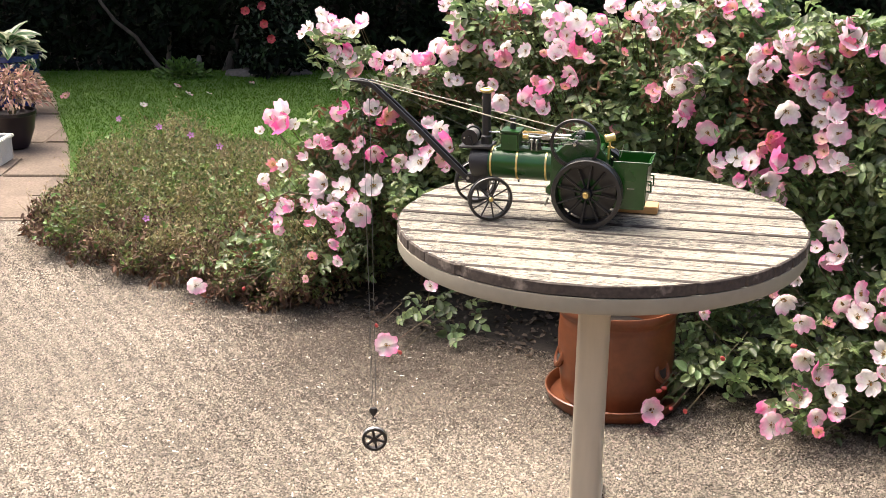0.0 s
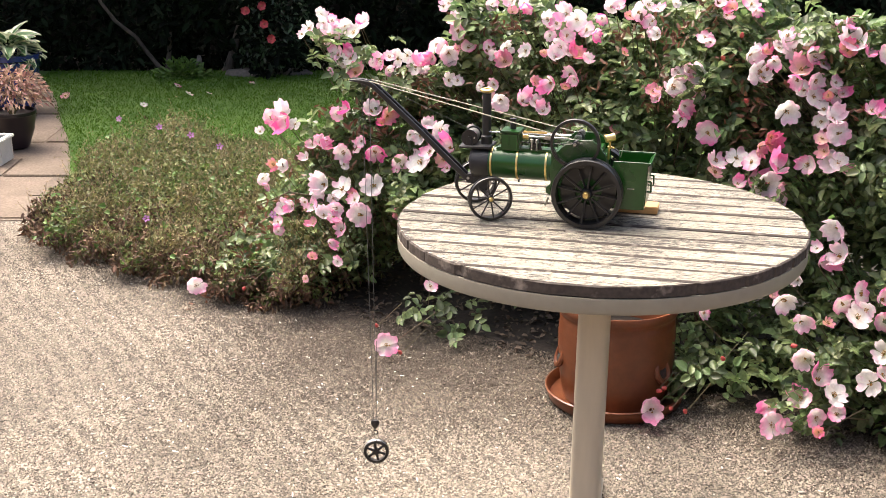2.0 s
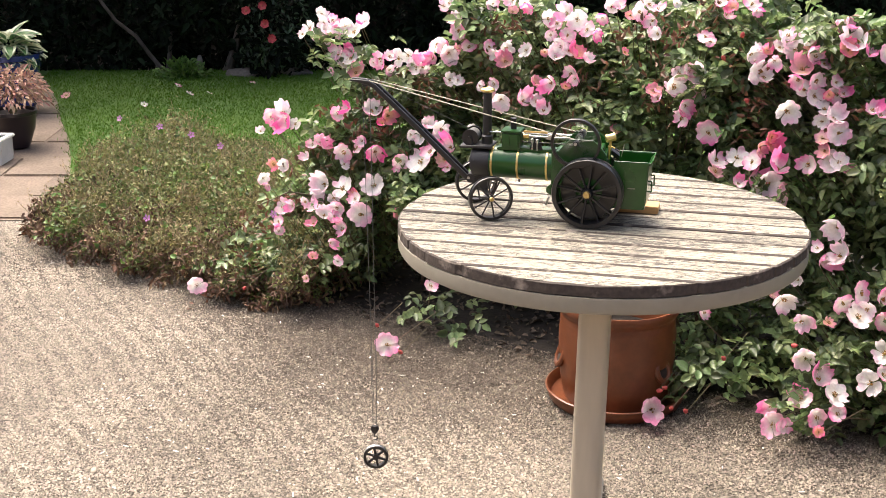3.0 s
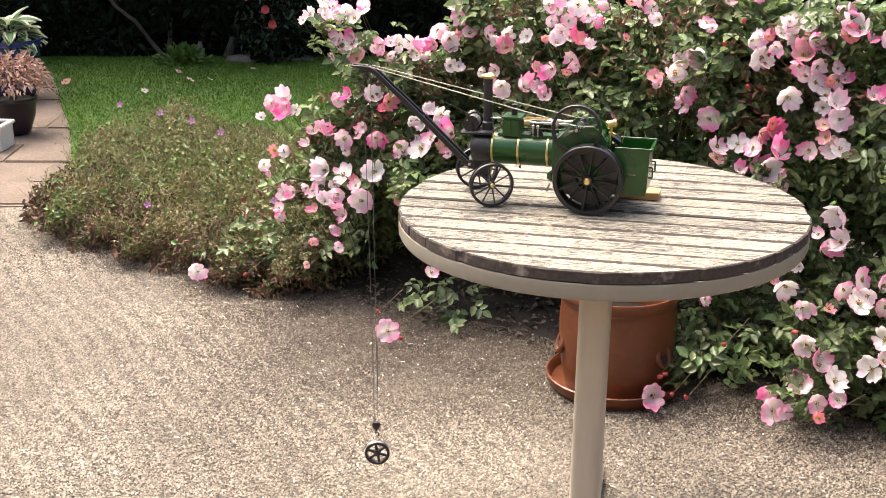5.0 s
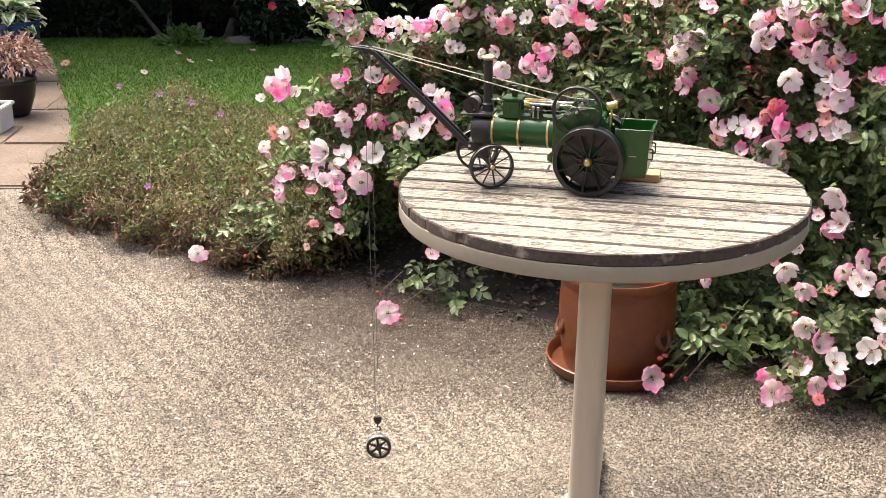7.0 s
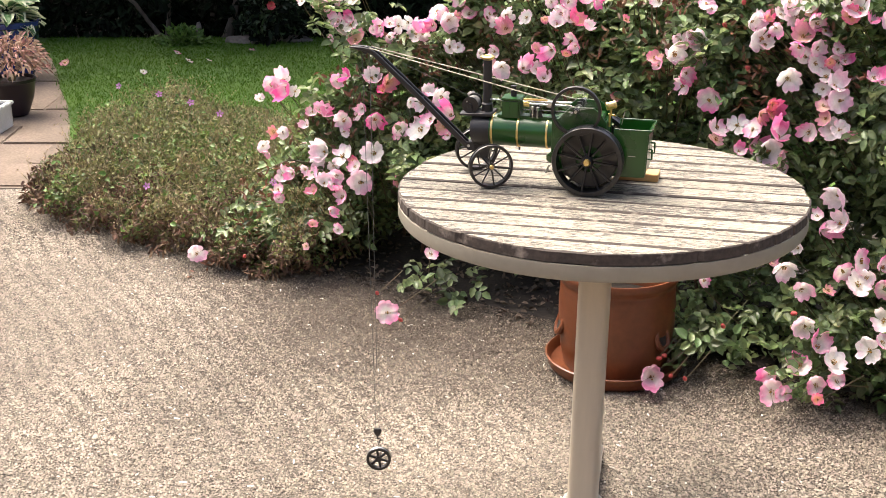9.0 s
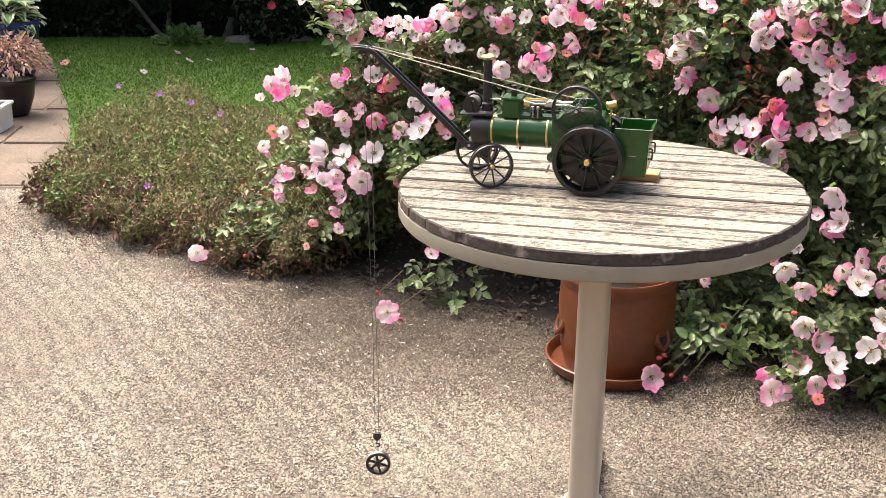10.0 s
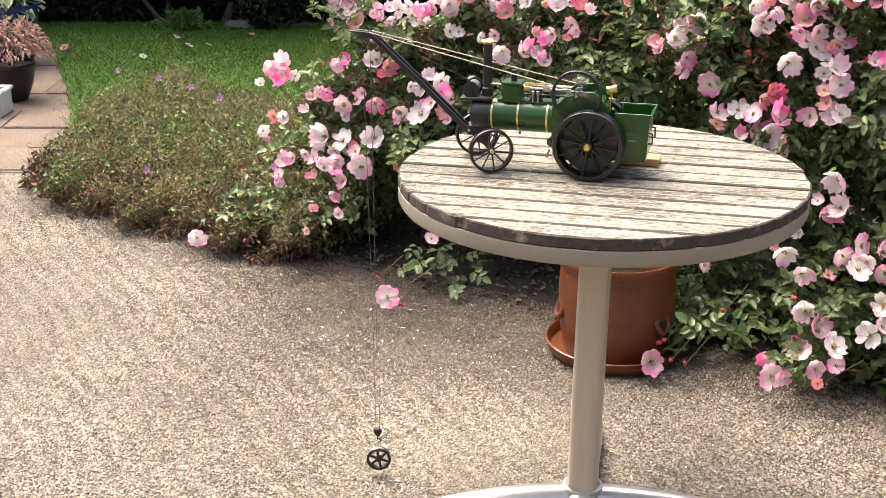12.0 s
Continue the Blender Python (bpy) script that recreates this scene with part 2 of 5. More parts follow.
PETAL = [petal_mat("pink_petals", (0.93, 0.86, 0.80), (0.93, 0.60, 0.73), (0.88, 0.20, 0.47)),
         petal_mat("pale_petals", (0.93, 0.90, 0.83), (0.94, 0.89, 0.89), (0.92, 0.58, 0.72)),
         petal_mat("deep_petals", (0.90, 0.55, 0.38), (0.86, 0.38, 0.44), (0.80, 0.18, 0.36))]


# ---- mesh tools ----
def part(name, bm, material, parent=None, label="", smooth=True):
    """One bmesh as one mesh object under a thing or part."""
    me = bpy.data.meshes.new(name)
    for f in bm.faces:
        f.smooth = smooth
    bm.to_mesh(me)
    bm.free()
    for m in (material if isinstance(material, (list, tuple)) else [material]):
        me.materials.append(m)
    ob = new(name, me)
    ob.parent = parent
    if smooth:
        me.set_sharp_from_angle(angle=radians(38))
    if label:
        tagged(ob, label)
    return ob


def joined(name, verts, faces, material, parent=None, label="", smooth=False):
    """A mesh from arrays of computed corners and faces of equal size."""
    me = bpy.data.meshes.new(name)
    v, f = np.asarray(verts, np.float32), np.asarray(faces, np.int32)
    me.vertices.add(len(v))
    me.vertices.foreach_set("co", v.ravel())
    me.loops.add(f.size)
    me.loops.foreach_set("vertex_index", f.ravel())
    me.polygons.add(len(f))
    me.polygons.foreach_set("loop_start", np.arange(0, f.size, f.shape[1], dtype=np.int32))
    me.polygons.foreach_set("loop_total", np.full(len(f), f.shape[1], np.int32))
    if smooth:
        me.polygons.foreach_set("use_smooth", np.ones(len(f), bool))
    me.update(calc_edges=True)
    me.materials.append(material)
    ob = new(name, me)
    ob.parent = parent
    if label:
        tagged(ob, label)
    return ob


def thing(name, label, category, m=None, group="", kind=""):
    ob = new(name)
    ob.empty_display_size = 0.05
    if m is not None:
        ob.matrix_world = m
    return tagged(ob, label, category, group, kind)


def lathe(profile, steps=32, axis="Z", at=(0, 0, 0), bm=None, closed=False):
    """A turned solid: (radius, height) pairs about an axis."""
    bm = bm or bmesh.new()
    rings = []
    for r, h in profile:
        ring = []
        for i in range(steps):
            a = 2 * math.pi * i / steps
            c, s = r * math.cos(a), r * math.sin(a)
            p = {"Z": (c, s, h), "Y": (c, h, s), "X": (h, c, s)}[axis]
            ring.append(bm.verts.new((p[0] + at[0], p[1] + at[1], p[2] + at[2])))
        rings.append(ring)
    pairs = list(zip(rings, rings[1:])) + ([(rings[-1], rings[0])] if closed else [])
    for a, b in pairs:
        for i in range(steps):
            j = (i + 1) % steps
            bm.faces.new((a[i], a[j], b[j], b[i]))
    if not closed:
        for ring in (rings[0], rings[-1]):
            if len({tuple(v.co) for v in ring}) > 2:
                bm.faces.new(ring)
    bmesh.ops.recalc_face_normals(bm, faces=bm.faces)
    return bm


def box(x0, x1, y0, y1, z0, z1, bevel=0.0, bm=None):
    bm = bm or bmesh.new()
    g = bmesh.ops.create_cube(bm, size=1, matrix=Matrix.Translation(((x0 + x1) / 2, (y0 + y1) / 2, (z0 + z1) / 2)) @ Matrix.Diagonal((x1 - x0, y1 - y0, z1 - z0, 1)))
    if bevel:
        es = list({e for v in g["verts"] for e in v.link_edges})
        bmesh.ops.bevel(bm, geom=es, offset=bevel, segments=2, affect="EDGES")
    return bm


def rod(p, q, r, r2=None, steps=10, bm=None):
    """A round bar from p to q."""
    bm = bm or bmesh.new()
    p, q = Vector(p), Vector(q)
    m = Matrix.Translation((p + q) / 2) @ (q - p).to_track_quat("Z", "Y").to_matrix().to_4x4()
    bmesh.ops.create_cone(bm, cap_ends=True, segments=steps, radius1=r, radius2=r if r2 is None else r2, depth=(q - p).length, matrix=m)
    return bm


def slab(outline, y0, y1, bevel=0.0, bm=None):
    """A plate: an outline in x and z, thick along y."""
    bm = bm or bmesh.new()
    a = [bm.verts.new((x, y0, z)) for x, z in outline]
    b = [bm.verts.new((x, y1, z)) for x, z in outline]
    bm.faces.new(a)
    bm.faces.new(b[::-1])
    for i in range(len(a)):
        j = (i + 1) % len(a)
        bm.faces.new((a[i], b[i], b[j], a[j]))
    bmesh.ops.recalc_face_normals(bm, faces=bm.faces)
    if bevel:
        bmesh.ops.bevel(bm, geom=list(bm.edges), offset=bevel, segments=1, affect="EDGES")
    return bm


def unit(v):
    return v / np.maximum(np.linalg.norm(v, axis=-1, keepdims=True), 1e-9)


def leaf_cloud(name, P, A, N, L, W, material, parent=None, label="", fold=0.25, droop=0.15):
    """Many leaves: place, direction, facing, length and width of each; two folded halves with a bent tip."""
    A = unit(A)
    S = unit(np.cross(N, A))
    N = np.cross(A, S)
    L, W = np.asarray(L)[:, None], np.asarray(W)[:, None]
    up = N * W * fold
    tip = P + A * L - N * L * droop
    v = np.stack([P, P + A * L * 0.3 - S * W * 0.45 + up, P + A * L * 0.7 - S * W * 0.38 + up - N * L * droop * 0.4, tip,
                  P + A * L * 0.7 + S * W * 0.38 + up - N * L * droop * 0.4, P + A * L * 0.3 + S * W * 0.45 + up], 1)
    k = np.arange(len(P))[:, None] * 6
    f = np.concatenate([k + np.array([[0, 1, 2, 3]]), k + np.array([[0, 3, 4, 5]])])
    return joined(name, v.reshape(-1, 3), f, material, parent, label)


def rand_dir(rng, n):
    return unit(rng.normal(size=(n, 3)))

rng = np.random.default_rng(7)
EDGE0, ALONG, INTO = np.array([-0.45, 4.0]), np.array([0.835, -0.55]), np.array([0.55, 0.835])


def border(u, s, z):
    """A place by the flower border: metres along its edge, into the bed, and up."""
    u, s, z = np.broadcast_arrays(np.asarray(u, float), np.asarray(s, float), np.asarray(z, float))
    xy = EDGE0 + u[..., None] * ALONG + s[..., None] * INTO
    return np.concatenate([xy, z[..., None]], -1)


# ---- ground ----
def sheet(name, x0, x1, y0, y1, nx, ny, z, material, label, category, wave=0.0):
    gx, gy = np.meshgrid(np.linspace(x0, x1, nx), np.linspace(y0, y1, ny))
    gz = np.full_like(gx, z)
    if wave:
        gz += wave * (np.sin(gx * 3.1 + 1) * np.cos(gy * 2.3) + 0.5 * np.sin(gx * 7 + gy * 5))
    v = np.stack([gx, gy, gz], -1).reshape(-1, 3)
    i = (np.arange(ny - 1)[:, None] * nx + np.arange(nx - 1)[None]).ravel()
    ob = joined(name, v, np.stack([i, i + 1, i + nx + 1, i + nx], 1), material, smooth=True)
    return tagged(ob, label, category, kind="structure")


sheet("ground", -300, 300, -300, 300, 3, 3, -0.06, M["soil"], "dark garden soil reaching to the distance", "ground")
sheet("gravel_yard", -6, 6, -6.2, 4.955, 60, 50, 0.0, M["gravel"], "pale fine gravel yard, darker near the flower border", "gravel", 0.0015)


def plate(name, pts, z0, z1, material, label, category):
    bm = bmesh.new()
    top = [bm.verts.new((x, y, z1)) for x, y in pts]
    low = [bm.verts.new((x, y, z0)) for x, y in pts]
    bm.faces.new(top)
    for i in range(len(pts)):
        j = (i + 1) % len(pts)
        bm.faces.new((top[i], low[i], low[j], top[j]))
    bmesh.ops.recalc_face_normals(bm, faces=bm.faces)
    return tagged(part(name, bm, material, smooth=False), label, category, kind="structure")


bed = [tuple(border(u, s, 0)[:2]) for u, s in ((-1.52, 0.20), (-1.25, 0.08), (-1.0, 0.0), (-0.4, 0.0), (0.3, 0.0), (0.9, 0.03), (2.0, 0.05), (5.0, 0.05), (5.0, 3.2), (-0.2, 1.9), (-1.2, 1.35))]
plate("flower_bed", bed, -0.05, 0.004, M["soil"], "dark soil flower bed under the roses", "flower bed")
lawn_edge = [(-2.60, 8.25), (-2.43, 7.89), (-2.20, 7.3), (-2.02, 6.75), (-1.88, 6.37), (-1.74, 5.9), (-1.60, 5.35)]
plate("lawn", [*lawn_edge, (-1.2, 5.0), (0.2, 4.6), (4.5, 5.5), (4.5, 8.3)], -0.05, 0.014, M["turf"], "mown green lawn behind the flower border", "lawn")


def gravel_stones(n=300000):
    x = rng.uniform(-2.3, 1.6, n * 3)
    y = 2.05 + 3.0 * rng.random(n * 3) ** 1.0
    su = np.stack([x, y], -1) - EDGE0
    bend = 0.2 * np.clip((-1.0 - su @ ALONG) / 0.5, 0, 1) ** 2
    # faint rake lines: fewer loose stones in the furrows
    wander = 1.6 * np.sin(x * 5.1 + y * 2.2) + 1.3 * np.sin(y * 7.3 - x * 3.1)
    rake = np.sin((x * 0.87 + y * 0.49) * 105 + wander) * np.clip(0.55 + 0.7 * np.sin(x * 2.3 + 4 + y * 1.7), 0.1, 1)
    keep = (rng.random(n * 3) < 0.72 + 0.24 * rake + 0.12 * np.sin(x * 31 + 3 * np.sin(y * 23)) * np.sin(y * 27 + 2 * np.sin(x * 19))) & (np.abs(x) < 0.37 * y + 0.25) & (y < 4.93) & (su @ INTO - bend < 0.02 + 0.09 * rng.random(n * 3) ** 2)
    x, y = x[keep][:n], y[keep][:n]
    n = len(x)
    size = 0.0012 + 0.0027 * rng.random(n) ** 2.2
    base = np.array([[1, 0, 0], [0, 1, 0], [-1, 0, 0], [0, -1, 0], [0, 0, 1]], float)
    v = base[None] * (1 + 0.35 * rng.normal(size=(n, 5, 1)).clip(-1.5, 1.5))
    v *= size[:, None, None] * np.stack([1 + 0.6 * rng.random(n), 0.7 + 0.5 * rng.random(n), 0.8 + 0.4 * rng.random(n)], -1)[:, None]
    a = rng.uniform(0, 6.28, n)
    c, s = np.cos(a)[:, None], np.sin(a)[:, None]
    v = np.stack([v[..., 0] * c - v[..., 1] * s, v[..., 0] * s + v[..., 1] * c, v[..., 2]], -1)
    v += np.stack([x, y, size * 0.25 + 0.001], -1)[:, None]
    f = np.array([[0, 1, 4], [1, 2, 4], [2, 3, 4], [3, 0, 4]])
    f = (np.arange(n)[:, None, None] * 5 + f).reshape(-1, 3)
    tagged(joined("gravel_stones", v.reshape(-1, 3), f, M["pebble"]), "loose beige and grey gravel chips on the yard", "gravel", kind="stuff")


gravel_stones()


def leaf_litter(n=2600):
    u, s = rng.uniform(-1.4, 2.2, n), -0.02 + 0.6 * rng.random(n)
    P = border(u, s, 0.006 + 0.012 * rng.random(n))
    A = rand_dir(rng, n) * np.array([1, 1, 0.3])
    L = 0.012 + 0.016 * rng.random(n)
    tagged(leaf_cloud("leaf_litter", P, A, rand_dir(rng, n) * 0.5 + np.array([0, 0, 1.0]), L, L * 0.6, M["litter"]), "dead brown leaves and petals on the bed", "leaf litter", kind="stuff")


leaf_litter()


def soil_crumbs(n=125000):
    """Earth and leaf crumbs spilled from the bed over the gravel, thickened mid-border to stand in for the roses'
    shade.
    """
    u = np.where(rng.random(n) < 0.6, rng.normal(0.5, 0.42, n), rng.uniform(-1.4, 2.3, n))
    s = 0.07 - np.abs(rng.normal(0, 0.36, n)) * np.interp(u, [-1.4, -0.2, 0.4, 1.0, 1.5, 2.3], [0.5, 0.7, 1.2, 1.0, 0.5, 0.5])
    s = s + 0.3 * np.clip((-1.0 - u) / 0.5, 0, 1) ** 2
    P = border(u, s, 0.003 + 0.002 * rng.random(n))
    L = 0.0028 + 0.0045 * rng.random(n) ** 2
    tagged(leaf_cloud("soil_crumbs", P, rand_dir(rng, n) * np.array([1, 1, 0.2]), rand_dir(rng, n) * 0.4 + np.array([0, 0, 1.0]), L, L * 0.8, M["grit"]), "dark earth crumbs on the gravel edge, thickened to carry the shade of the roses", "soil", kind="stuff")


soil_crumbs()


def dark_specks(n=42000):
    """Small dark stones strewn all over the gravel."""
    y = rng.uniform(2.1, 4.9, n)
    x = rng.uniform(-1, 1, n) * (0.37 * y + 0.2)
    keep = (np.stack([x, y], -1) - EDGE0) @ INTO < 0.0
    furrow = np.sin((x * 0.87 + y * 0.49) * 105 + 1.6 * np.sin(x * 5.1 + y * 2.2) + 1.3 * np.sin(y * 7.3 - x * 3.1))
    keep &= rng.random(n) < 0.55 - 0.42 * furrow
    P = np.stack([x, y, np.full(n, 0.0042)], -1)[keep]
    n = len(P)
    L = 0.003 + 0.0055 * rng.random(n) ** 2
    tagged(leaf_cloud("dark_specks", P, rand_dir(rng, n) * np.array([1, 1, 0.2]), rand_dir(rng, n) * 0.4 + np.array([0, 0, 1.0]), L, L * 0.7, M["litter"]), "small dark stones strewn over the gravel", "gravel", kind="stuff")


dark_specks()


def pale_chips(n=650):
    """Larger white shards among the gravel."""
    r = random.Random(14)
    bm = bmesh.new()
    for k in range(n):
        y = r.uniform(2.4, 4.6)
        x = r.uniform(-0.33, 0.33) * y
        if (np.array([x, y]) - EDGE0) @ INTO > -0.08:
            continue
        m = pose(x, y, 0.004, r.uniform(-15, 15), r.uniform(-15, 15), r.uniform(0, 360)) @ Matrix.Diagonal((r.choice((0.0025, 0.003, 0.004, 0.009)) * r.uniform(0.8, 1.2), r.uniform(0.0014, 0.0028), 0.002, 1))
        bmesh.ops.create_icosphere(bm, subdivisions=1, radius=1, matrix=m)
    tagged(part("pale_chip_scatter", bm, M["chip"], smooth=False), "scattered white stone shards on the gravel", "gravel", kind="stuff")


pale_chips()


def grass_blades(n=70000):
    x, y = rng.uniform(-2.5, 0.9, n * 2), rng.uniform(5.2, 8.25, n * 2)
    ex = np.interp(y, [p[1] for p in lawn_edge[::-1]], [p[0] for p in lawn_edge[::-1]])
    keep = (x > ex + 0.02 * rng.normal(size=n * 2)) & ((np.stack([x, y], -1) - EDGE0) @ INTO > 0.6)
    x, y = x[keep][:n], y[keep][:n]
    n = len(x)
    h = 0.008 + 0.011 * rng.random(n) * (1 + 0.9 * (rng.random(n) > 0.97))
    a = rng.uniform(0, 6.28, n)
    lean = rng.normal(size=(n, 2)) * 0.9 * h[:, None]
    w = 0.0018
    P = np.stack([x, y, np.full(n, 0.012)], -1)
    S = np.stack([np.cos(a), np.sin(a), 0 * a], -1) * w
    mid = P + np.stack([lean[:, 0] * 0.35, lean[:, 1] * 0.35, h * 0.6], -1)
    tip = P + np.stack([lean[:, 0], lean[:, 1], h], -1)
    v = np.stack([P - S, P + S, mid + S * 0.7, tip, mid - S * 0.7], 1)
    k = np.arange(n)[:, None] * 5
    f = np.concatenate([k + np.array([[0, 1, 2]]), k + np.array([[0, 2, 4]]), k + np.array([[4, 2, 3]])])
    tagged(joined("lawn_grass", v.reshape(-1, 3), f, M["grass"]), "short green grass blades of the lawn", "grass", kind="stuff")


grass_blades()


# ---- round garden table ----
TABLE = (0.310, 2.460)
TOP_Z, TOP_R = 0.753, 0.400
TURN = -13.5


def garden_table():
    t = thing("garden_table", "round slatted garden table, weathered whitewashed boards on a cream metal pedestal", "table", pose(*TABLE, 0))
    r = random.Random(4)
    n = 13
    w = 2 * TOP_R / n
    turn = Matrix.Rotation(radians(TURN), 4, "Z")
    for i in range(n):
        y0, y1 = -TOP_R + i * w + 0.0028, -TOP_R + (i + 1) * w - 0.0028
        ys = [y0 + (y1 - y0) * k / 6 for k in range(7)]
        half = [math.sqrt(max(TOP_R ** 2 - y * y, 1e-5)) for y in ys]
        er, el = r.uniform(-0.004, 0.002), r.uniform(-0.004, 0.002)
        right = [(h + er + r.uniform(-0.0012, 0.0012), y) for h, y in zip(half, ys)]
        left = [(-h - el + r.uniform(-0.0012, 0.0012), y) for h, y in zip(half, ys)][::-1]
        pts = right + left
        th, lift = 0.021, r.uniform(-0.0012, 0.0008)
        bm = bmesh.new()
        ins = 0.0036
        def shrink(p):
            yy = min(max(p[1], y0 + ins), y1 - ins)
            return (p[0] - math.copysign(min(ins, abs(p[0])), p[0]), yy)
        low = [bm.verts.new((a, b, TOP_Z - th + lift)) for a, b in pts]
        midv = [bm.verts.new((a, b, TOP_Z - ins * 0.7 + lift)) for a, b in pts]
        top = [bm.verts.new((*shrink(p), TOP_Z + lift)) for p in pts]
        bm.faces.new(top)
        bm.faces.new(low[::-1])
        for k in range(len(pts)):
            j = (k + 1) % len(pts)
            for a, b in ((low, midv), (midv, top)):
                f = bm.faces.new((a[k], a[j], b[j], b[k]))
                f.material_index = 1
        bmesh.ops.recalc_face_normals(bm, faces=bm.faces)
        ob = part("board", bm, [M["plank"], M["plank_edge"]], t, smooth=False)
        ob.matrix_basis = turn
    # frame ring under the boards
    R, z0, z1 = TOP_R - 0.001, TOP_Z - 0.0525, TOP_Z - 0.023
    part("apron_ring", lathe([(R, z0 + 0.003), (R + 0.0015, z0 + 0.006), (R + 0.0015, z1), (R - 0.004, z1), (R - 0.006, z0), (R - 0.002, z0)], 96, closed=True), M["apron"], t, "beige painted metal rim")
    # black disc added below the boards as the shade seen through their gaps
    part("gap_shade_disc", lathe([(0.001, TOP_Z - 0.036), (R - 0.01, TOP_Z - 0.036), (R - 0.01, TOP_Z - 0.0235), (0.001, TOP_Z - 0.0235)], 64), M["satin_black"], t)
    # pedestal
    bm = bmesh.new()
    ring = []
    for k in range(56):
        c, s = math.cos(2 * math.pi * (k + 0.5) / 56), math.sin(2 * math.pi * (k + 0.5) / 56)
        ring.append((math.copysign(0.0315 * abs(c) ** 0.42, c), math.copysign(0.0300 * abs(s) ** 0.42, s)))
    lo = [bm.verts.new((x, y, 0.03)) for x, y in ring]
    hi = [bm.verts.new((x, y, TOP_Z - 0.036)) for x, y in ring]
    for k in range(len(ring)):
        j = (k + 1) % len(ring)
        bm.faces.new((lo[k], lo[j], hi[j], hi[k]))
    bmesh.ops.recalc_face_normals(bm, faces=bm.faces)
    p = part("pedestal", bm, M["post"], t, "cream painted pedestal post")
    p.matrix_basis = pose(-0.0115, 0, 0, 0, 0.85, -15)
    part("collar", lathe([(0.034, 0.030), (0.044, 0.032), (0.0455, 0.044), (0.043, 0.052), (0.037, 0.053), (0.034, 0.050)], 40, closed=True, at=(-0.0108, 0, 0)), M["alu"], t, "silver collar ring")
    for a in (185, 265, 350, 79):
        bm = bmesh.new()
        rows = []
        for k in range(13):
            s = k / 12
            d, zc = 0.02 + 0.30 * s, 0.036 - 0.024 * s ** 3
            wdt = 0.030 - 0.008 * s
            rr = []
            for q in range(10):
                b = math.pi * 2 * q / 10
                rr.append(bm.verts.new((d, wdt * math.cos(b), max(zc + 0.014 * math.sin(b), 0.0015))))
            rows.append(rr)
        for ra, rb in zip(rows, rows[1:]):
            for q in range(10):
                bm.faces.new((ra[q], ra[(q + 1) % 10], rb[(q + 1) % 10], rb[q]))
        bm.faces.new(rows[0])
        bm.faces.new(rows[-1])
        bmesh.ops.recalc_face_normals(bm, faces=bm.faces)
        f = part("foot_arm", bm, M["alu"], t, "brushed aluminium foot arm")
        f.matrix_basis = pose(-0.0108, 0, 0, 0, 0, a)
    return t


garden_table()

# ---- model traction engine with crane jib ----
HEAD = 165.5
ENGINE_AT = pose(0.292, 2.466, TOP_Z, 0, 0, HEAD)
engine = thing("model_traction_engine", "green and black model steam traction engine with a crane jib", "model engine", ENGINE_AT)


def wheel(name, R, width, spokes, x, y, z, parent, hub_r, rim, out=1, turn=0.0):
    """A spoked traction wheel on an axle along y: rim with raised bands, paired spokes, hub, brass cap."""
    h = width / 2
    w = part(name, lathe([(R - rim, -h), (R - 0.001, -h), (R, -h + 0.0015), (R, -h * 0.35), (R - 0.0012, -h * 0.3), (R - 0.0012, h * 0.3), (R, h * 0.35),
                          (R, h - 0.0015), (R - 0.001, h), (R - rim, h), (R - rim + 0.0004, h * 0.5), (R - rim + 0.0004, -h * 0.5)], 56, "Y", closed=True), M["black"], parent)
    w.matrix_basis = pose(x, y, z, 0, turn, 0)
    for k in range(spokes):
        a = 2 * math.pi * k / spokes + 0.15
        side = (h * 0.55 if k % 2 else -h * 0.2)
        c, s = math.cos(a), math.sin(a)
        part("spoke", rod((hub_r * 0.6 * c, side * 0.5 + h * 0.2, hub_r * 0.6 * s), ((R - rim * 0.7) * c, side, (R - rim * 0.7) * s), 0.0022 * R / 0.06, steps=6), M["black"], w)
    part("hub", lathe([(0.001, -h), (hub_r, -h), (hub_r, h * 0.6), (hub_r * 0.75, h), (0.001, h)], 20, "Y"), M["black"], w)
    e = out * h
    part("hub_cap", lathe([(0.0005, e + out * 0.006), (hub_r * 0.45, e + out * 0.005), (hub_r * 0.62, e + out * 0.002), (hub_r * 0.62, e - out * 0.001)], 20, "Y"), M["brass"], w, "brass hub cap")
    return w


def tube_path(pts, r, steps=8, bm=None):
    bm = bm or bmesh.new()
    for p, q in zip(pts, pts[1:]):
        rod(p, q, r, steps=steps, bm=bm)
    return bm


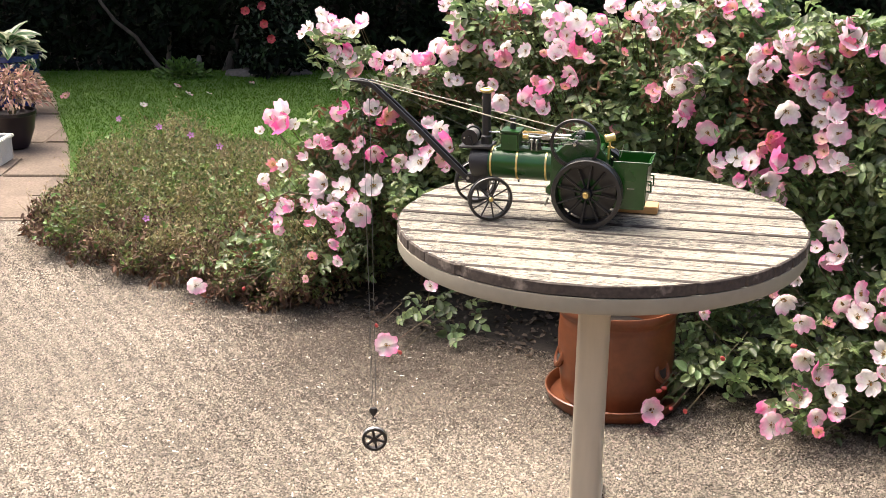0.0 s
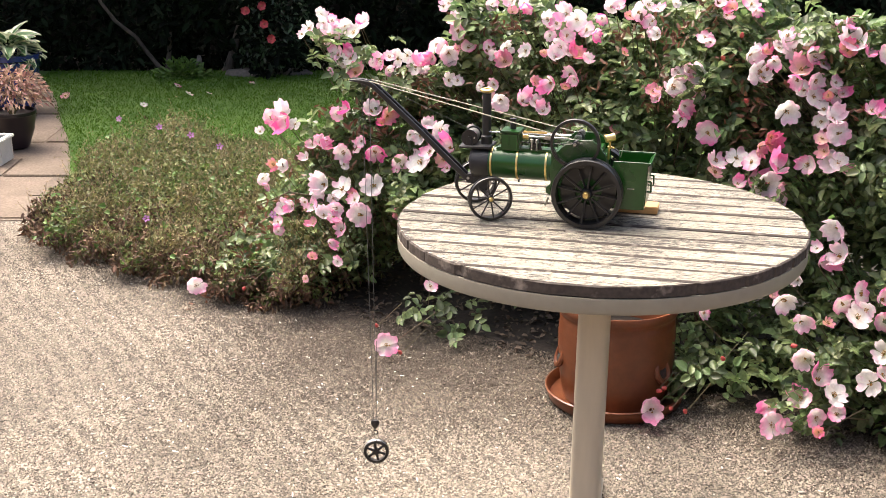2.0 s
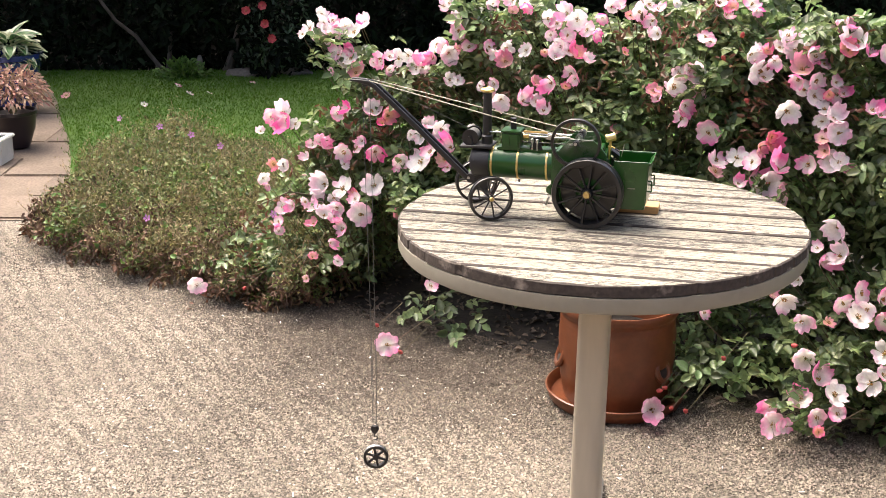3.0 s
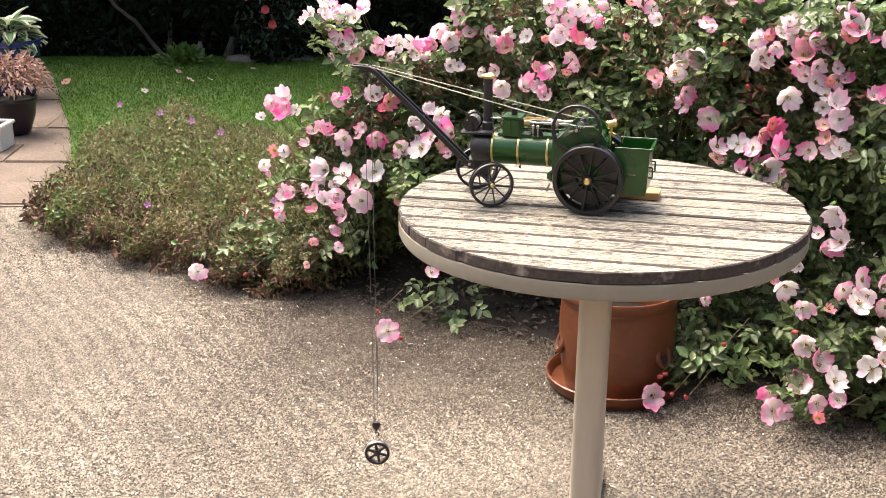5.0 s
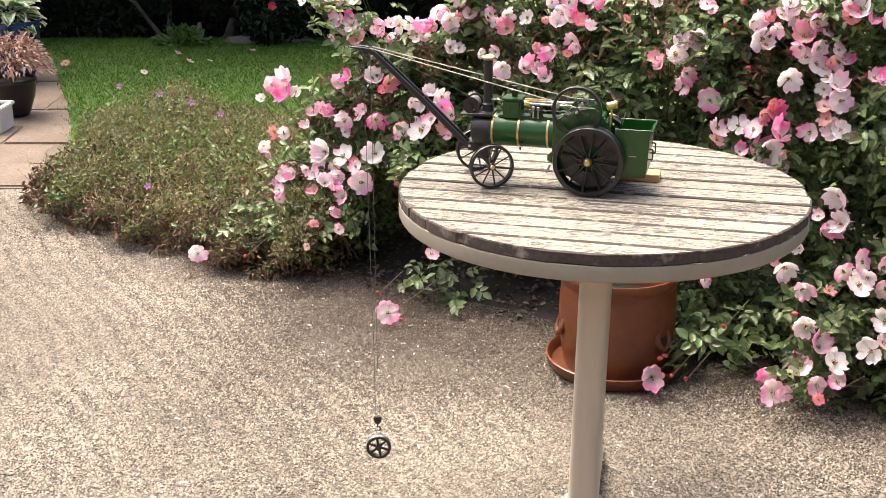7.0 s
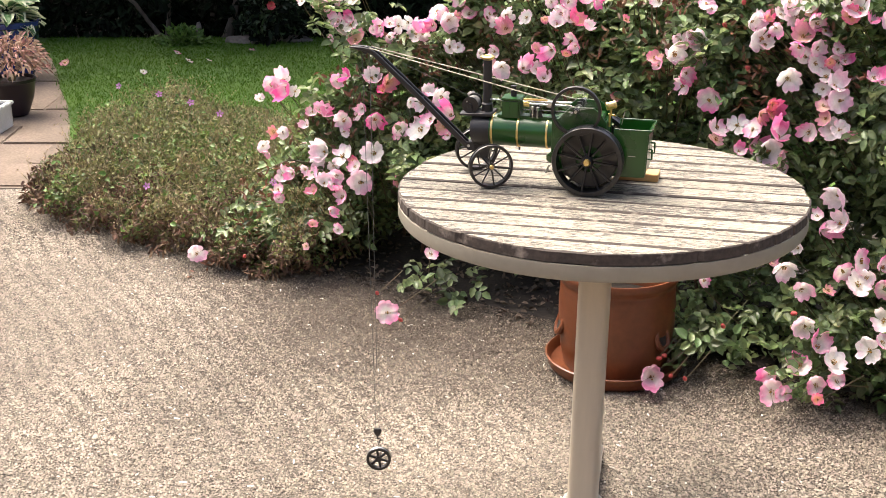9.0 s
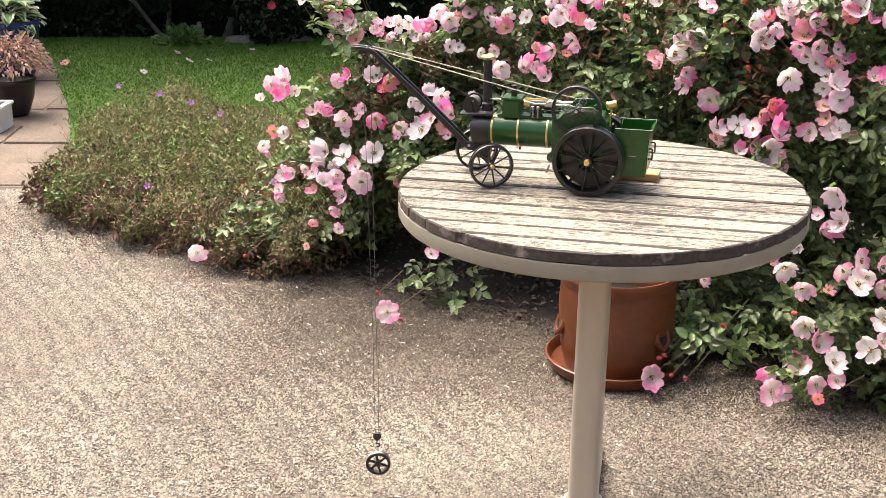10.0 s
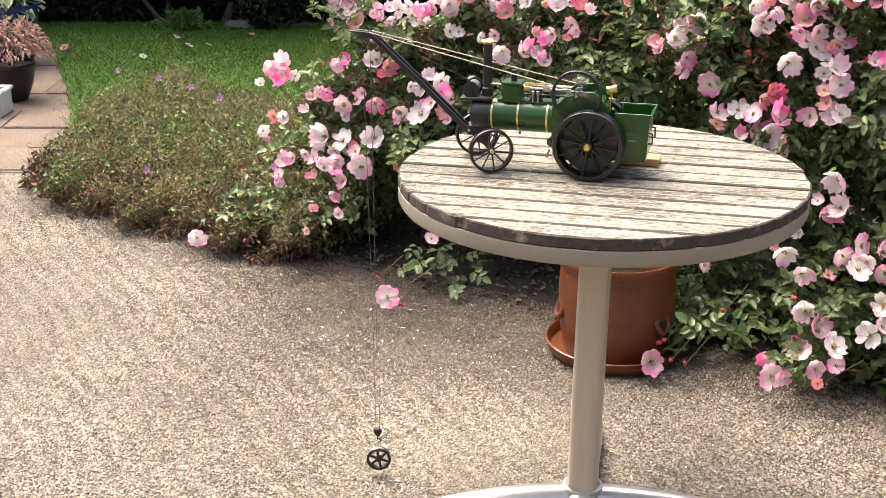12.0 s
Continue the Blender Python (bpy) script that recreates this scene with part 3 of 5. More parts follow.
def build_engine():
    e = engine
    # running wheels
    wheel("rear_wheel", 0.068, 0.032, 12, 0, 0.062, 0.068, e, 0.012, 0.0085, 1)
    wheel("rear_wheel", 0.068, 0.032, 12, 0, -0.062, 0.068, e, 0.012, 0.0085, -1)
    # black rings added behind the spokes stand in for shade inside the wheels
    for y in (0.047, -0.047):
        part("wheel_shade_ring", lathe([(0.026, y - 0.003), (0.054, y - 0.003), (0.055, y), (0.054, y + 0.003), (0.026, y + 0.003)], 48, "Y", (0, 0, 0.068), closed=True), M["black"], e, "black ring added behind the spokes in place of wheel shade")
    part("rear_axle", rod((0, -0.06, 0.068), (0, 0.06, 0.068), 0.005), M["satin_black"], e)
    fore = part("front_axle", rod((0, -0.06, 0), (0, 0.06, 0), 0.0042), M["satin_black"], e)
    fore.matrix_basis = pose(0.219, 0.0, 0.044, 0, 0, 25)
    wheel("front_wheel", 0.044, 0.014, 10, 0, 0.068, 0, fore, 0.0075, 0.0058, 1)
    wheel("front_wheel", 0.044, 0.014, 10, 0, -0.068, 0, fore, 0.0075, 0.0058, -1)
    part("perch_bracket", slab([(-0.012, 0.0), (0.012, 0.0), (0.018, 0.034), (-0.018, 0.034)], -0.014, 0.014, 0.0015), M["satin_black"], e).matrix_basis = pose(0.219, 0, 0.045)
    # boiler
    zc, rb = 0.1035, 0.0315
    bo = part("boiler", lathe([(0.001, 0.06), (rb, 0.06), (rb, 0.204), (0.001, 0.204)], 48, "X", (0, 0, zc)), M["green"], e, "bottle green boiler barrel")
    for x in (0.198, 0.146, 0.088):
        part("boiler_band", lathe([(rb, x - 0.0022), (rb + 0.0011, x - 0.0018), (rb + 0.0011, x + 0.0018), (rb, x + 0.0022)], 48, "X", (0, 0, zc), closed=True), M["brass"], bo, "brass boiler band")
    part("drain_cock", rod((0.146, 0, 0.064), (0.146, 0, 0.073), 0.002), M["satin_black"], bo)
    sm = part("smokebox", lathe([(0.001, 0.2035), (rb + 0.001, 0.2035), (rb + 0.001, 0.236), (rb - 0.001, 0.239), (0.024, 0.240), (0.022, 0.243), (0.001, 0.245)], 48, "X", (0, 0, zc)), M["satin_black"], e, "black smokebox")
    for k in range(14):
        a = 2 * math.pi * k / 14
        part("rivet", lathe([(0.0001, 0.0011), (0.0008, 0.0008), (0.0011, 0)], 8), M["satin_black"], sm).matrix_basis = pose(0.2335, (rb + 0.001) * math.sin(a), zc + (rb + 0.001) * math.cos(a), -math.degrees(a), 0, 0)
    # chimney
    ch = part("chimney", lathe([(0.001, 0.131), (0.016, 0.131), (0.0155, 0.137), (0.0115, 0.140), (0.0105, 0.152), (0.0112, 0.154), (0.0088, 0.157), (0.0086, 0.243), (0.007, 0.243), (0.007, 0.2), (0.001, 0.2)], 32, at=(0.2125, 0, 0)), M["satin_black"], e)
    part("chimney_cap", lathe([(0.0075, 0.2405), (0.010, 0.2415), (0.0145, 0.2455), (0.0145, 0.248), (0.009, 0.2502), (0.007, 0.249), (0.007, 0.2405)], 32, at=(0.2125, 0, 0), closed=True), M["brass"], ch, "brass chimney cap")
    # winch drum on the smokebox
    part("winch_bracket", slab([(0.198, 0.133), (0.262, 0.133), (0.264, 0.137), (0.225, 0.1395), (0.198, 0.1395)], -0.026, 0.026, 0.0012), M["satin_black"], e)
    for y in (-0.024, 0.0185):
        part("drum_cheek", slab([(0.236, 0.138), (0.250, 0.138), (0.247, 0.155), (0.239, 0.155)], y, y + 0.003, 0.0006), M["satin_black"], e)
    # cylinder block
    cb = part("cylinder_block", box(0.143, 0.179, -0.021, 0.021, 0.132, 0.168, 0.003), M["green"], e, "green cylinder block")
    part("block_lid", box(0.141, 0.181, -0.0225, 0.0225, 0.1675, 0.1710, 0.0012), M["green"], cb)
    for x0, x1 in ((0.1460, 0.1595), (0.1625, 0.1760)):
        part("side_panel", box(x0, x1, 0.0208, 0.0225, 0.143, 0.165, 0.0005), M["green"], cb)
    part("safety_valve", lathe([(0.006, 0.1705), (0.006, 0.183), (0.0045, 0.184), (0.0045, 0.190), (0.0065, 0.1905), (0.0065, 0.192), (0.001, 0.192)], 18, at=(0.160, -0.004, 0)), M["satin_black"], e)
    part("saddle", box(0.07, 0.19, -0.016, 0.016, 0.130, 0.1365, 0.002), M["green"], e)
    # valve gear between cylinder and crank
    for (y, z, r, m) in ((0.010, 0.166, 0.0016, "steel"), (-0.010, 0.163, 0.0016, "steel"), (0.0, 0.158, 0.0022, "steel"), (0.016, 0.150, 0.0012, "satin_black")):
        part("guide_bar", rod((0.139, y, z), (0.045, y, z), r), M[m], e)
    part("brass_guide", box(0.090, 0.138, 0.004, 0.011, 0.1665, 0.1705, 0.001), M["brass"], e, "brass slide bar")
    part("brass_gland", lathe([(0.001, 0.128), (0.006, 0.128), (0.006, 0.139), (0.001, 0.139)], 18, "X", (0, 0, 0.158)), M["brass"], e)
    part("pipe_run", tube_path([(0.205, 0.008, 0.165), (0.18, 0.008, 0.165)], 0.0014), M["steel"], e)
    part("valve_bracket", slab([(0.098, 0.136), (0.124, 0.136), (0.118, 0.160), (0.106, 0.160)], 0.012, 0.015, 0.0006), M["satin_black"], e)
    for x, y in ((0.118, 0.018), (0.108, 0.02), (0.13, -0.016)):
        part("lubricator", lathe([(0.0018, 0.135), (0.0018, 0.15), (0.0035, 0.151), (0.0035, 0.157), (0.001, 0.158)], 14, at=(x, y, 0)), M["steel"], e)
    # horn plates and firebox
    hp = [(0.076, 0.07), (0.076, 0.138), (0.062, 0.142), (0.052, 0.154), (0.040, 0.166), (-0.004, 0.166), (-0.018, 0.154), (-0.030, 0.138), (-0.030, 0.035), (0.060, 0.035)]
    for y in (0.0365, -0.0395):
        part("horn_plate", slab(hp, y, y + 0.003, 0.0006), M["green"], e, "green horn plate")
    part("firebox", box(-0.028, 0.074, -0.036, 0.036, 0.034, 0.136, 0.003), M["green"], e)
    part("ash_pan", box(0.0, 0.066, -0.03, 0.03, 0.026, 0.0345, 0.001), M["satin_black"], e)
    part("crank_guard", box(-0.02, 0.012, -0.034, 0.034, 0.136, 0.146, 0.002), M["green"], e)
    # tender
    tp = [(-0.046, 0.036), (-0.099, 0.036), (-0.107, 0.046), (-0.110, 0.122), (-0.1165, 0.1285), (-0.046, 0.1285)]
    for y in (0.043, -0.0455):
        part("tender_side", slab(tp, y, y + 0.0025, 0.0005), M["green"], e, "green tender side sheet")
    part("tender_back", slab([(-0.1005, 0.036), (-0.109, 0.046), (-0.112, 0.122), (-0.1185, 0.1285), (-0.116, 0.1285), (-0.1095, 0.122), (-0.1065, 0.046), (-0.0995, 0.038)], -0.043, 0.043), M["green"], e)
    part("tender_floor", box(-0.107, -0.03, -0.043, 0.043, 0.036, 0.052, 0.001), M["green"], e)
    for y in (0.0445, -0.0445):
        part("lip_rail", tube_path([(-0.046, y, 0.1288), (-0.117, y, 0.1288)], 0.0014), M["green"], e)
    part("lip_rail", tube_path([(-0.117, -0.0445, 0.1288), (-0.117, 0.0445, 0.1288)], 0.0014), M["green"], e)
    part("tow_bracket", tube_path([(-0.108, 0.03, 0.07), (-0.118, 0.03, 0.07), (-0.118, 0.03, 0.09), (-0.109, 0.03, 0.09)], 0.0016), M["green"], e)
    part("tow_bracket", tube_path([(-0.108, -0.02, 0.07), (-0.118, -0.02, 0.07), (-0.118, -0.02, 0.09), (-0.109, -0.02, 0.09)], 0.0016), M["green"], e)
    part("grab_step", box(-0.088, -0.074, 0.045, 0.048, 0.0775, 0.0788), M["steel"], e)
    part("reach_rod", tube_path([(-0.055, 0.01, 0.13), (-0.06, 0.008, 0.155)], 0.0009), M["steel"], e)
    part("footplate", box(-0.047, -0.027, -0.042, 0.042, 0.036, 0.098, 0.001), M["green"], e)
    # footplate fittings
    lub = part("brass_lubricator", lathe([(0.001, -0.010), (0.0070, -0.010), (0.0082, -0.0085), (0.0082, -0.006), (0.0074, -0.005), (0.0074, 0.005), (0.0082, 0.006), (0.0082, 0.0085), (0.0070, 0.010), (0.001, 0.010)], 28, "X"), M["brass"], e, "polished brass lubricator drum")
    lub.matrix_basis = pose(-0.033, 0.006, 0.166, 0, 12, 20)
    part("lubricator_stem", rod((-0.033, 0.006, 0.145), (-0.033, 0.006, 0.160), 0.0024), M["brass"], e)
    part("water_gauge", rod((-0.032, 0.012, 0.125), (-0.032, 0.012, 0.150), 0.0022), M["brass"], e)
    part("regulator_handle", tube_path([(-0.028, -0.004, 0.146), (-0.042, 0.010, 0.147)], 0.0018), M["brass"], e)
    part("steering_bracket", slab([(0.076, 0.050), (0.086, 0.056), (0.086, 0.066), (0.076, 0.074)], 0.022, 0.034, 0.001), M["green"], e)
    part("lug", rod((0.080, 0.034, 0.046), (0.086, 0.034, 0.030), 0.0022), M["steel"], e)
    part("steering_chain", tube_path([(0.082, 0.036, 0.054), (0.12, 0.037, 0.047), (0.16, 0.039, 0.045), (0.20, 0.042, 0.046)], 0.0009, 6), M["steel"], e)
    # jib
    ji = part("jib", tube_path([(0.246, 0.0, 0.070), (0.246, 0.0, 0.0701)], 0.001), M["black"], e, "black crane jib")
    side = [(0.238, 0.066), (0.250, 0.074), (0.346, 0.164), (0.440, 0.2475), (0.452, 0.254), (0.470, 0.2565), (0.494, 0.2565), (0.494, 0.2535), (0.470, 0.2490), (0.456, 0.2455), (0.446, 0.2405), (0.352, 0.156), (0.258, 0.067), (0.246, 0.060)]
    for y in (0.0055, -0.0115):
        part("jib_rail", slab(side, y, y + 0.006, 0.0012), M["black"], ji)
    for x, z in ((0.252, 0.069), (0.345, 0.1585), (0.43, 0.233)):
        part("cross_piece", rod((x, -0.006, z), (x, 0.006, z), 0.002), M["black"], ji)
    part("jib_pivot", rod((0.246, -0.017, 0.070), (0.246, 0.017, 0.070), 0.003), M["steel"], ji)
    part("jib_sheave", lathe([(0.0006, -0.005), (0.0075, -0.005), (0.005, 0.0), (0.0075, 0.005), (0.0006, 0.005)], 24, "Y", (0.462, 0, 0.249)), M["satin_black"], ji)
    part("jib_foot_bracket", box(0.232, 0.250, -0.0165, 0.0165, 0.060, 0.078, 0.002), M["satin_black"], e)
    for y, x1, y1, z1 in ((0.009, 0.034, 0.028, 0.163), (-0.009, 0.040, -0.030, 0.166)):
        part("jib_stay", rod((0.453, y, 0.2545), (x1, y1, z1), 0.0011, steps=8), M["cord"], ji, "cream stay cord")
    part("hoist_line", rod((0.456, 0, 0.256), (0.246, 0, 0.1665), 0.0004, steps=6), M["thread"], ji, "thin hoist line")
    for x0, x1 in ((0.4705, 0.4585), (0.4545, 0.4515)):
        part("fall_line", rod((x0, 0, 0.249), (x1, 0, -0.448), 0.0006, steps=6), M["thread"], ji, "thin hanging line")


build_engine()

# crankshaft with flywheel, turning fast
crank = part("crankshaft", rod((0, -0.055, 0), (0, 0.066, 0), 0.003, steps=16), M["steel"], engine)
crank.matrix_basis = pose(0.0265, 0, 0.1625)
fly = part("flywheel", lathe([(0.0425, -0.005), (0.0475, -0.005), (0.0482, -0.004), (0.0482, 0.004), (0.0475, 0.005), (0.0425, 0.005)], 64, "Y", (0, 0.057, 0), closed=True), M["black"], crank, "black flywheel")
for k in range(6):
    a = math.pi * k / 3
    part("flywheel_spoke", rod((0.004 * math.cos(a), 0.057, 0.004 * math.sin(a)), (0.0435 * math.cos(a), 0.057, 0.0435 * math.sin(a)), 0.0016, steps=6), M["black"], crank)
part("flywheel_hub", lathe([(0.003, 0.051), (0.0052, 0.051), (0.0052, 0.062), (0.0032, 0.063), (0.0005, 0.063)], 18, "Y"), M["satin_black"], crank)
for y in (-0.012, 0.012):
    part("crank_web", slab([(-0.009, -0.005), (0.009, -0.005), (0.009, 0.005), (-0.009, 0.005)], y - 0.002, y + 0.002, 0.0005), M["satin_black"], crank)
for y in (-0.022, 0.022, -0.03):
    part("eccentric", lathe([(0.003, y - 0.002), (0.0075, y - 0.002), (0.0075, y + 0.002), (0.003, y + 0.002)], 20, "Y", (0.002, 0, 0), closed=True), M["steel"], crank)
crosshead = part("crosshead", box(-0.008, 0.008, -0.005, 0.005, -0.0045, 0.0045, 0.001), M["steel"], engine)
part("piston_rod", rod((0.0, 0, 0), (0.045, 0, 0), 0.0018), M["steel"], crosshead)
crosshead.matrix_basis = pose(0.085, 0, 0.158)

# winch drum, turning slowly as it pays out
drum = part("winch_drum", lathe([(0.001, -0.021), (0.0165, -0.021), (0.0165, -0.018), (0.011, -0.018), (0.011, 0.015), (0.0165, 0.015), (0.0165, 0.0185), (0.004, 0.0185), (0.004, 0.024), (0.001, 0.024)], 40, "Y"), M["black"], engine, "black winch drum")
drum.matrix_basis = pose(0.243, 0, 0.1525)
part("drum_pin", rod((0.010, 0.0185, 0.0), (0.010, 0.0205, 0.0), 0.0016), M["steel"], drum)
part("drum_cord", lathe([(0.011, -0.0175), (0.0135, -0.0175), (0.0135, 0.0145), (0.011, 0.0145)], 32, "Y", closed=True), M["thread"], drum)

# block, hook and wheel-shaped weight on the hoist
LOAD_XY = (0.292 + 0.4605 * math.cos(radians(HEAD)), 2.466 + 0.4605 * math.sin(radians(HEAD)))
load = thing("hoist_weight", "small black spoked wheel hung as a weight from a hook", "hoist weight", pose(*LOAD_XY, 0.217))


def build_load():
    q = radians(10)
    part("weight_rim", lathe([(0.0215, -0.006), (0.0265, -0.006), (0.0275, -0.0045), (0.0275, 0.0045), (0.0265, 0.006), (0.0215, 0.006)], 48, "Y", closed=True), M["satin_black"], load, "black rim with bright worn edge")
    part("rim_edge", lathe([(0.0276, -0.003), (0.0282, -0.002), (0.0282, 0.005), (0.0272, 0.0064), (0.0268, 0.0062)], 48, "Y", closed=True), M["steel"], load)
    for k in range(6):
        a = q + math.pi * k / 3 + math.pi / 6
        c, s = math.cos(a), math.sin(a)
        part("spoke", rod((0.003 * c, 0, 0.003 * s), (0.0225 * c, 0, 0.0225 * s), 0.0033, 0.0026, steps=8), M["satin_black"], load)
    part("hub", lathe([(0.0005, -0.006), (0.007, -0.005), (0.007, 0.005), (0.0005, 0.006)], 20, "Y"), M["satin_black"], load)
    part("wire_loop", tube_path([(0.0, 0, 0.026), (-0.0015, 0, 0.036), (0.0, 0, 0.044), (0.0015, 0, 0.036), (0.0, 0, 0.026)], 0.0006, 6), M["steel"], load, "steel wire loop")
    hk = [(0.0 + 0.0045 * math.sin(a), 0, 0.0455 - 0.0045 * math.cos(a)) for a in [x * 0.5 - 0.6 for x in range(10)]]
    part("hook", tube_path([(-0.001, 0, 0.056), *hk[::-1]], 0.0014, 8), M["satin_black"], load)
    bm = lathe([(0.0005, -0.011), (0.0045, -0.0085), (0.0088, -0.001), (0.0095, 0.004), (0.007, 0.009), (0.0005, 0.0085)], 24, at=(-0.0015, 0, 0.0655))
    bmesh.ops.scale(bm, vec=(1, 0.6, 1), verts=bm.verts)
    part("pulley_block", bm, M["satin_black"], load)
    for x, x1 in ((-0.0050, -0.0072), (0.0022, 0.0046)):
        part("fall_line", rod((x, 0, 0.073), (x1, 0, 0.26), 0.0005, steps=6), M["thread"], load)


build_load()

wood = thing("wooden_block", "small pale wooden chock behind the model engine wheel", "wooden block", ENGINE_AT @ pose(-0.085, -0.078, 0.0005))
part("block_body", box(-0.040, 0.040, -0.022, 0.022, 0.0, 0.0148, 0.0012), M["block"], wood, smooth=False)


def motions():
    """All that moves: the running flywheel, the crosshead, the winch and the falling weight."""
    turns, strokes = [], []
    step = 83.0
    for k in range(0, 361):
        a = step * k
        turns.append((k / 30, pose(0.0265, 0, 0.1625, 0, a, 0)))
        strokes.append((k / 30, pose(0.085 + 0.009 * math.cos(radians(a)), 0, 0.158)))
    walk(crank, turns)
    walk(crosshead, strokes)
    drops = [(0.0, 0.2145, 4), (0.5, 0.2035, 6), (1.0, 0.1975, 3), (1.5, 0.1935, 4), (2.0, 0.185, 7), (2.5, 0.1735, 5), (3.0, 0.171, 5), (4.0, 0.158, 5),
             (5.0, 0.146, 6), (5.5, 0.1355, 7), (6.0, 0.1275, 4), (6.5, 0.1225, 5), (7.0, 0.1145, 8), (8.0, 0.1, 8), (9.0, 0.085, 9), (9.5, 0.077, 7),
             (10.0, 0.0725, 7), (10.5, 0.065, 10), (11.0, 0.0555, 9), (11.5, 0.05, 5), (12.0, 0.045, 8)]
    walk(load, [(t, pose(LOAD_XY[0] + 0.001 * x, LOAD_XY[1], z)) for t, z, x in drops])
    walk(drum, [(t, pose(0.243, 0, 0.1525, 0, -math.degrees(2 * (0.2145 - z) / 0.0135) * 0.7, 0)) for t, z, x in drops])


# ---- roses ----
# each bloom: metres along the border, height, and a number whose hundreds give the tone (0 pink, 1 pale, 2 deep) and the rest the width in millimetres
LAWN_TOP_BLOOMS = [(-0.06, 0.88, 147), (-0.04, 0.92, 147), (-0.01, 0.90, 150), (-0.04, 0.86, 50), (0.00, 0.87, 150), (0.02, 0.91, 43), (0.05, 0.89, 143), (-0.09, 0.86, 133), (-0.00, 0.84, 29),
    (0.05, 0.87, 32), (0.07, 0.90, 146), (0.11, 0.88, 153), (0.12, 0.91, 46), (0.15, 0.91, 153), (0.06, 0.81, 50), (0.10, 0.82, 42), (0.07, 0.78, 157), (0.11, 0.80, 153),
    (0.14, 0.76, 256), (0.04, 0.76, 32), (0.08, 0.63, 53), (0.12, 0.65, 46), (0.20, 0.65, 160), (0.26, 0.64, 259), (0.28, 0.67, 231), (0.26, 0.62, 231)]
LAWN_SIDE_BLOOMS = [(-0.13, 0.61, 155), (-0.18, 0.59, 59), (-0.16, 0.56, 59), (-0.12, 0.59, 62), (-0.08, 0.58, 144), (-0.22, 0.54, 137), (-0.20, 0.59, 41), (-0.16, 0.61, 44), (0.02, 0.53, 58),
    (0.04, 0.53, 50), (-0.01, 0.52, 43), (-0.02, 0.48, 136), (0.13, 0.52, 68), (0.17, 0.54, 46), (0.19, 0.56, 39), (0.23, 0.53, 63), (0.13, 0.48, 136), (0.10, 0.52, 39),
    (-0.16, 0.44, 252), (-0.12, 0.44, 144), (-0.18, 0.40, 144), (-0.15, 0.38, 33), (0.34, 0.52, 55), (0.32, 0.49, 31), (0.41, 0.52, 179), (0.45, 0.56, 58), (0.49, 0.54, 258),
    (0.40, 0.60, 148), (0.36, 0.60, 134), (0.42, 0.63, 148), (0.47, 0.63, 158), (0.52, 0.58, 54)]
LOW_LEFT_BLOOMS = [(0.07, 0.41, 172), (0.05, 0.39, 150), (0.15, 0.41, 182), (0.25, 0.43, 195), (0.21, 0.39, 46), (0.19, 0.40, 242), (0.12, 0.38, 143), (0.24, 0.35, 98), (0.15, 0.36, 50),
    (0.07, 0.35, 50), (0.11, 0.33, 150), (0.19, 0.30, 60), (0.08, 0.30, 239), (-0.06, 0.33, 54), (-0.02, 0.34, 40), (-0.05, 0.29, 40), (-0.05, 0.26, 36), (0.15, 0.33, 46),
    (0.03, 0.36, 40), (0.16, 0.26, 32), (0.22, 0.22, 35), (0.11, 0.21, 232), (0.13, 0.16, 228), (-0.25, 0.09, 62), (0.50, 0.05, 70), (0.37, 0.37, 241), (0.57, 0.21, 50),
    (0.51, 0.52, 34)]
MIDDLE_LEFT_BLOOMS = [(0.22, 0.81, 63), (0.26, 0.82, 45), (0.25, 0.78, 42), (0.20, 0.80, 31), (0.29, 0.82, 155), (0.32, 0.83, 145), (0.35, 0.82, 58), (0.35, 0.80, 151), (0.37, 0.80, 141),
    (0.39, 0.84, 41), (0.41, 0.87, 58), (0.44, 0.86, 44), (0.46, 0.85, 161), (0.41, 0.83, 41), (0.49, 0.86, 237), (0.47, 0.77, 151), (0.50, 0.77, 140), (0.47, 0.94, 150),
    (0.50, 0.92, 57), (0.42, 0.98, 44), (0.44, 0.99, 140), (0.59, 0.64, 143), (0.59, 0.77, 130), (0.63, 0.74, 246), (0.67, 0.74, 156), (0.61, 0.73, 233)]
MIDDLE_TOP_BLOOMS = [(0.59, 1.00, 39), (0.66, 1.01, 146), (0.70, 1.01, 42), (0.73, 1.00, 39), (0.66, 0.98, 233), (0.78, 0.97, 155), (0.81, 0.96, 48), (0.84, 0.99, 54), (0.88, 0.98, 160),
    (0.91, 0.95, 50), (0.94, 0.95, 35), (0.80, 0.93, 38), (0.85, 0.93, 48), (0.84, 0.90, 154), (0.83, 0.87, 151), (0.86, 0.89, 141), (0.88, 0.88, 254), (0.53, 0.87, 47),
    (0.60, 0.88, 43), (0.65, 0.88, 156), (0.63, 0.86, 143), (0.66, 0.84, 252), (0.73, 0.88, 142), (0.78, 0.88, 229), (0.88, 0.83, 57), (0.90, 0.82, 35), (0.92, 0.87, 138),
    (0.64, 0.78, 43), (0.76, 0.79, 239), (0.82, 0.80, 45), (0.86, 0.79, 232)]
